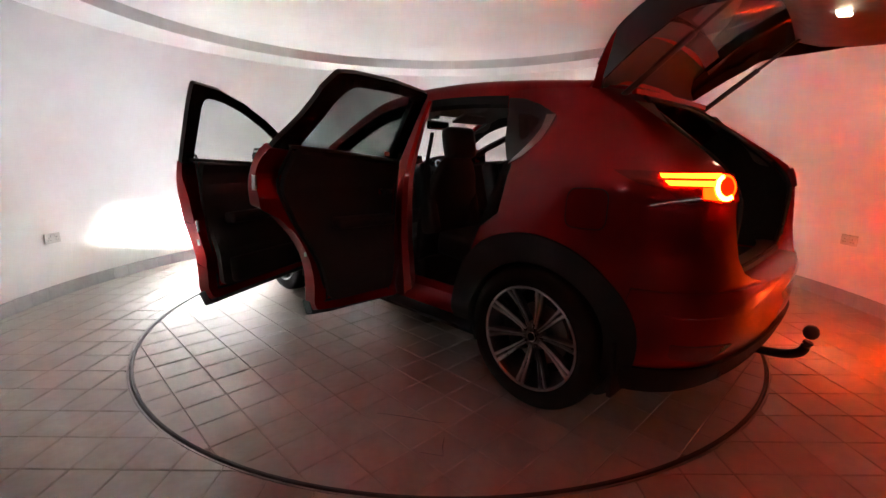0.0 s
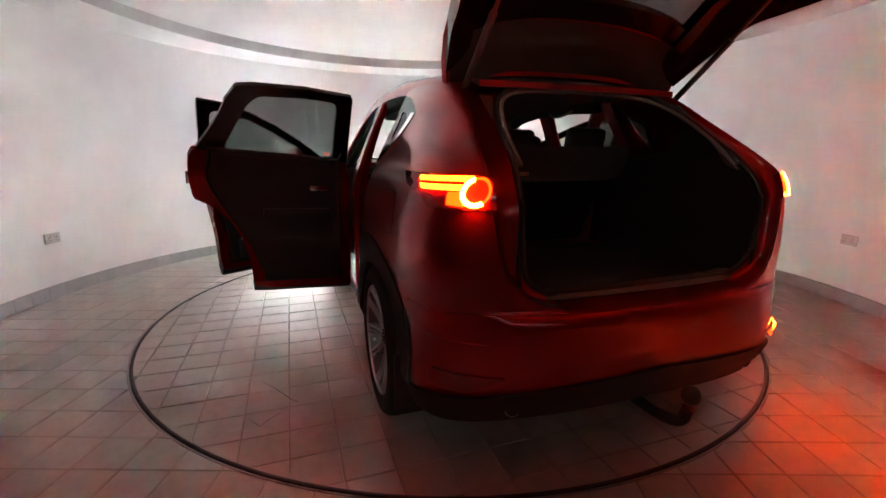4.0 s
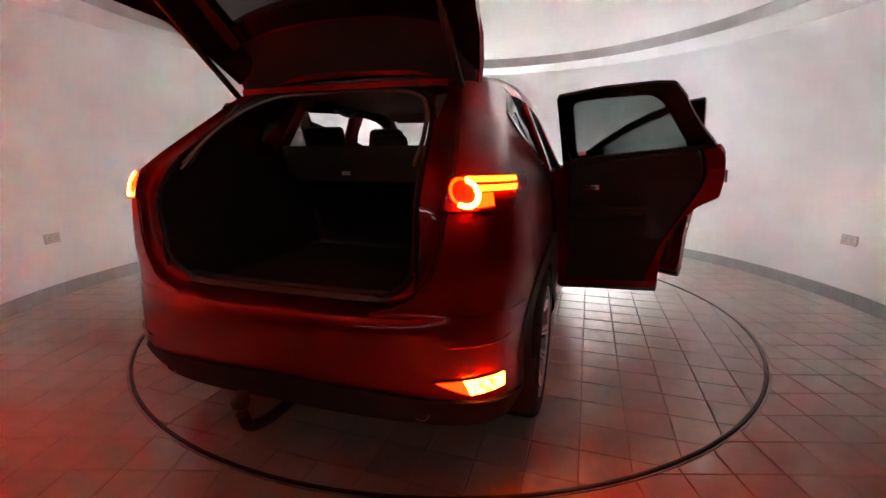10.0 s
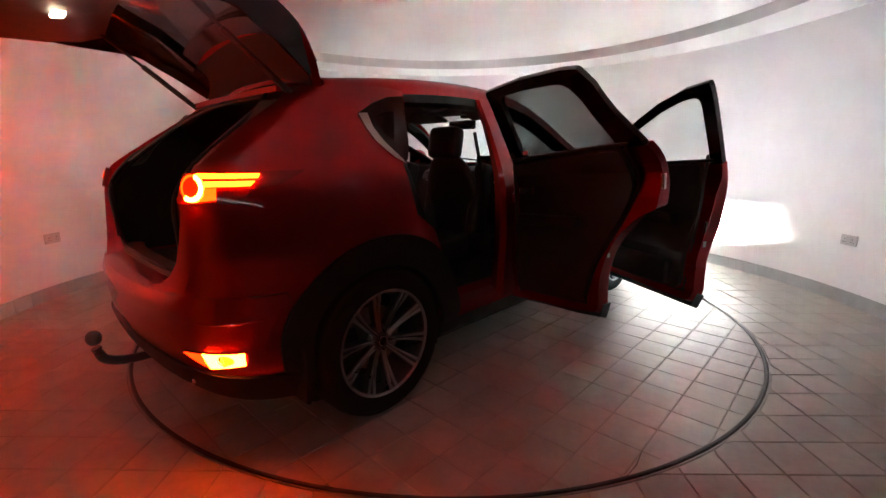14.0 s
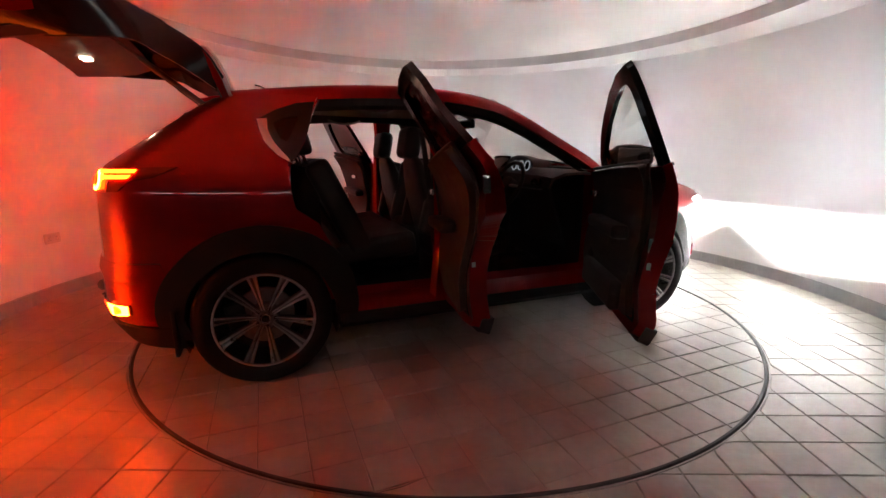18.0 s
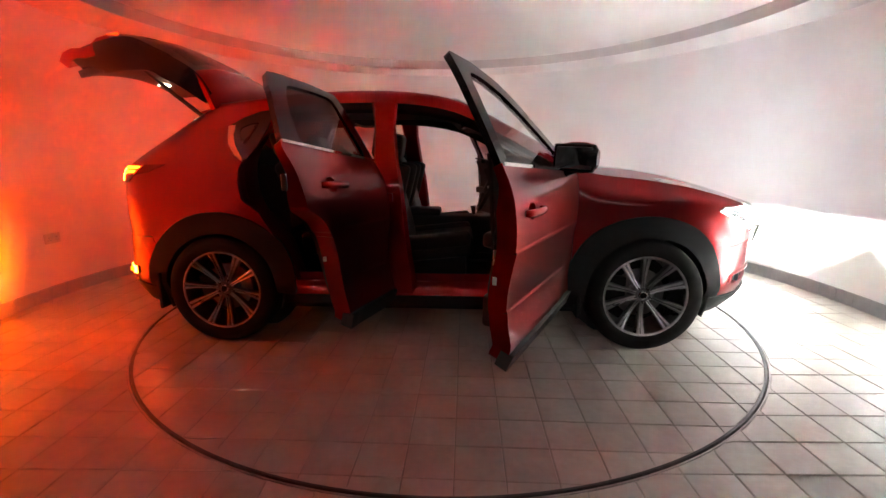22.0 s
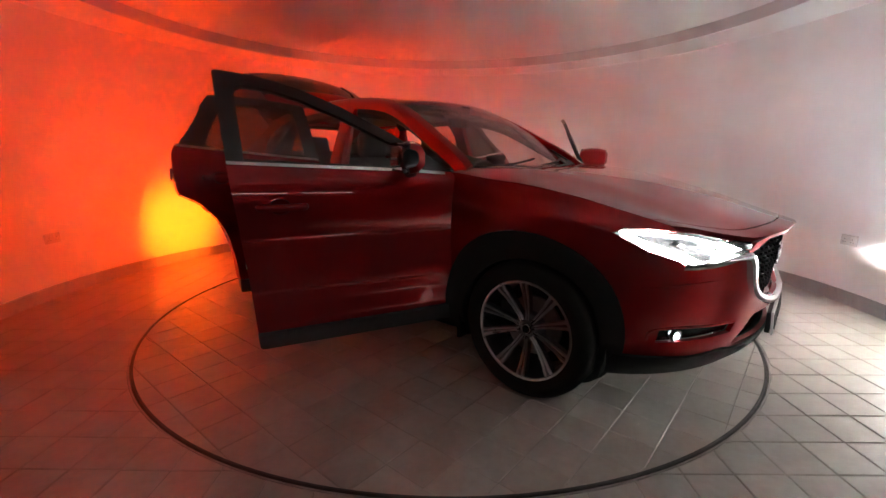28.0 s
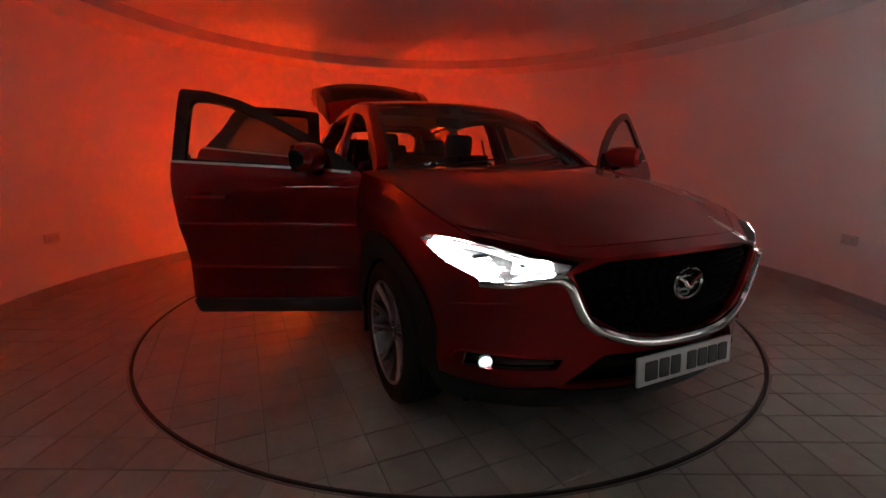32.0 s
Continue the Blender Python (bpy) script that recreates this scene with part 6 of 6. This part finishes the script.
def rear_seats():
    s = part("rear_bench", cushion(1.22, 0.52, 0.16, 0.05, pose(0, -0.66, 0.63, 6, 0, 0)), M["leather"], CAR, "black leather rear bench")
    for x, w in ((0.41, 0.42), (0.0, 0.36), (-0.41, 0.42)):
        part("backrest", cushion(w, 0.15, 0.62, 0.05, pose(x, -0.885, 0.90, 26, 0, 0)), M["leather"], s)
        part("headrest", cushion(0.24 if x else 0.20, 0.09, 0.16 if x else 0.11, 0.038, pose(x, -1.075, 1.295 if x else 1.268, 14, 0, 0)), M["leather"], s)
        for dx in (-0.05, 0.05):
            part("headrest_post", tube([(x + dx, -1.035, 1.13), (x + dx, -1.07, 1.22)], 0.006, 8, 1), M["chrome"], s)
    part("bench_back_panel", box(1.10, 0.02, 0.56, (0, -0.985, 0.90), 0.006, 2, pose(0, 0, 0, 26, 0, 0)), M["carpet"], s)
    panel = fillet([(-0.52, 1.262, 0.02), (0.52, 1.262, 0.02), (0.47, 1.085, 0.09), (-0.47, 1.085, 0.09)], 0.02)
    rows = [[(x, -1.30 - 0.03 * k, z) for x, z in panel] for k in (0, 1)]
    part("luggage_cover", loft(rows, True, True), M["trim"], CAR, "dark hanging luggage cover with rounded corners")
    part("label", box(0.05, 0.004, 0.02, (-0.13, -1.334, 1.125), 0.001), M["plastic_white"], CAR, "small pale label")


def cockpit():
    rows = []
    for y, z in ((0.92, 1.118), (0.75, 1.125), (0.60, 1.118), (0.50, 1.085), (0.47, 1.02), (0.50, 0.93), (0.55, 0.80), (0.62, 0.60)):
        rows.append([(x, y + 0.03 * (abs(x) / 0.76) ** 2, z - 0.02 * (abs(x) / 0.76) ** 4) for x in np.linspace(-0.76, 0.76, 17)])
    dash = part("dashboard", thicken(loft(rows), 0.02, (0, -1, 1)), M["trim"], CAR, "black dashboard")
    rows = [[(0.37 + 0.19 * c * k, y, 1.135 + 0.085 * max(s, 0) * k) for c, s in [(math.cos(t), math.sin(t)) for t in np.linspace(0, math.pi, 15)]] for y, k in ((0.72, 0.6), (0.56, 1.0), (0.50, 1.0))]
    part("instrument_hood", thicken(loft(rows), 0.012), M["trim"], dash)
    for i, x in enumerate((0.28, 0.37, 0.46)):
        part("dial", lathe([(0.030, 0), (0.038, 0), (0.038, 0.004), (0.030, 0.004)], 28, pose(x, 0.515, 1.145, 80, 0, 0), closed=True), M["dial"], dash, "lit white dial ring")
        part("dial_face", lathe([(0, 0), (0.03, 0), (0.03, 0.003), (0, 0.003)], 28, pose(x, 0.518, 1.145, 80, 0, 0)), M["gloss_black"], dash)
    part("screen", box(0.24, 0.015, 0.11, (0, 0.56, 1.165), 0.006, 2, pose(0, 0, 0, -10, 0, 0)), M["gloss_black"], dash, "black display screen")
    part("dash_strip", tube([(-0.70, 0.50, 0.985), (-0.2, 0.465, 0.985), (0.2, 0.465, 0.985), (0.70, 0.50, 0.985)], 0.008, 8, 4), M["chrome"], dash, "bright strip along the dashboard")
    for x in (-0.62, -0.12, 0.12, 0.62):
        part("air_vent", box(0.11, 0.02, 0.05, (x, 0.472 if abs(x) < 0.3 else 0.49, 1.035), 0.008), M["gloss_black"], dash)
    part("centre_console", box(0.24, 0.95, 0.30, (0, 0.12, 0.60), 0.04, 3), M["trim"], CAR, "black centre console")
    part("gear_lever", tube([(0, 0.30, 0.74), (0, 0.29, 0.82)], [0.012, 0.022], 12, 3), M["leather"], CAR)
    part("console_lid", box(0.20, 0.30, 0.06, (0, -0.12, 0.775), 0.025, 3), M["leather"], CAR)
    col = Vector((0.37, 0.40, 1.0))
    m = Matrix.Translation(col) @ Matrix.Rotation(radians(65), 4, "X")
    ring = [[Vector(((0.182 + 0.016 * math.cos(p)) * math.cos(t), (0.182 + 0.016 * math.cos(p)) * math.sin(t), 0.016 * math.sin(p))) for p in np.linspace(0, 2 * math.pi, 11)[:-1]] for t in np.linspace(0, 2 * math.pi, 41)]
    w = part("steering_wheel", loft(ring, True, m=m), M["leather"], CAR, "black leather steering wheel")
    part("wheel_hub", lathe([(0, 0.035), (0.05, 0.03), (0.068, 0.01), (0.06, -0.05), (0, -0.05)], 28, m), M["trim"], w)
    for t in (0, 180, 255, 285):
        a, b = Vector((0.06 * math.cos(radians(t)), 0.06 * math.sin(radians(t)), 0.0)), Vector((0.175 * math.cos(radians(t)), 0.175 * math.sin(radians(t)), 0.0))
        part("wheel_spoke", tube([m @ a, m @ b], [0.022, 0.012], 8, 2, flat=0.6), M["alloy"] if t in (0, 180) else M["trim"], w)
    part("steering_column", tube([(0.37, 0.42, 0.99), (0.37, 0.62, 0.92)], 0.05, 12, 1), M["trim"], CAR)
    for sx in (1, -1):
        part("sun_visor", box(0.38, 0.15, 0.02, (sx * 0.32, 0.12, 1.52), 0.008, 2, pose(0, 0, 0, -22, 0, 0)), M["headliner"], CAR)
        part("footwell_carpet", box(0.55, 1.1, 0.02, (sx * 0.42, 0.35, 0.33), 0.005), M["carpet"], CAR)
        part("rear_carpet", box(0.6, 0.55, 0.02, (sx * 0.40, -0.42, 0.34), 0.005), M["carpet"], CAR)
        # inner faces of the windscreen posts and boot pillars
        rows = [[(sx * (x + dx), y, z + dz) for dx, dz in ((-0.075, -0.02), (-0.11, -0.05), (-0.075, -0.085), (-0.04, -0.06))] for x, y, z in smooth_line(rail_line[:5], 4)]
        part("pillar_trim", loft(rows, True, True), M["headliner"], CAR, "pale grey post trim")
        rows = [[(sx * x, y, z) for x, y, z in ((xo, y0, z0), (xo - 0.02, y0 - 0.09, z0 - 0.02))] for xo, y0, z0 in ((0.50, -1.58, 1.46), (0.53, -1.66, 1.37), (0.555, -1.76, 1.27), (0.565, -1.86, 1.18))]
        part("boot_pillar_trim", thicken(loft(rows), 0.012, (sx, 0, 0)), M["headliner"], CAR, "pale grey boot pillar trim")
        part("seat_belt", tube([(sx * 0.60, -0.36, 1.36), (sx * 0.66, -0.33, 1.0), (sx * 0.70, -0.30, 0.5)], 0.018, 6, 5, flat=0.2), M["seal"], CAR, "black seat belt")
        part("grab_handle", tube([(sx * 0.52, -0.52, 1.50), (sx * 0.50, -0.60, 1.475), (sx * 0.50, -0.70, 1.475), (sx * 0.52, -0.78, 1.50)], 0.009, 8, 4), M["headliner"], CAR)


both(front_seat)
rear_seats()
cockpit()
build_skirting()
build_socket(math.atan2(0.09 - ROOM_Y, -3.42 - ROOM_X), 0.518)
build_socket(math.atan2(0.02 - ROOM_Y, 3.36 - ROOM_X), 0.533)
build_floors()


def motions():
    """The turntable and the car on it turn together at an even pace."""
    ox, oy = 0.034, -0.078
    rows_table, rows_car = [], []
    for i in range(33):
        a = 44.62 - 6.2276 * i
        c, s = math.cos(radians(a)), math.sin(radians(a))
        rows_table.append((float(i), pose(0, 0, 0, 0, 0, a)))
        rows_car.append((float(i), pose(c * ox - s * oy, s * ox + c * oy, 0.002, 0, 0, a)))
    walk(TABLE, rows_table)
    walk(CAR, rows_car)


motions()
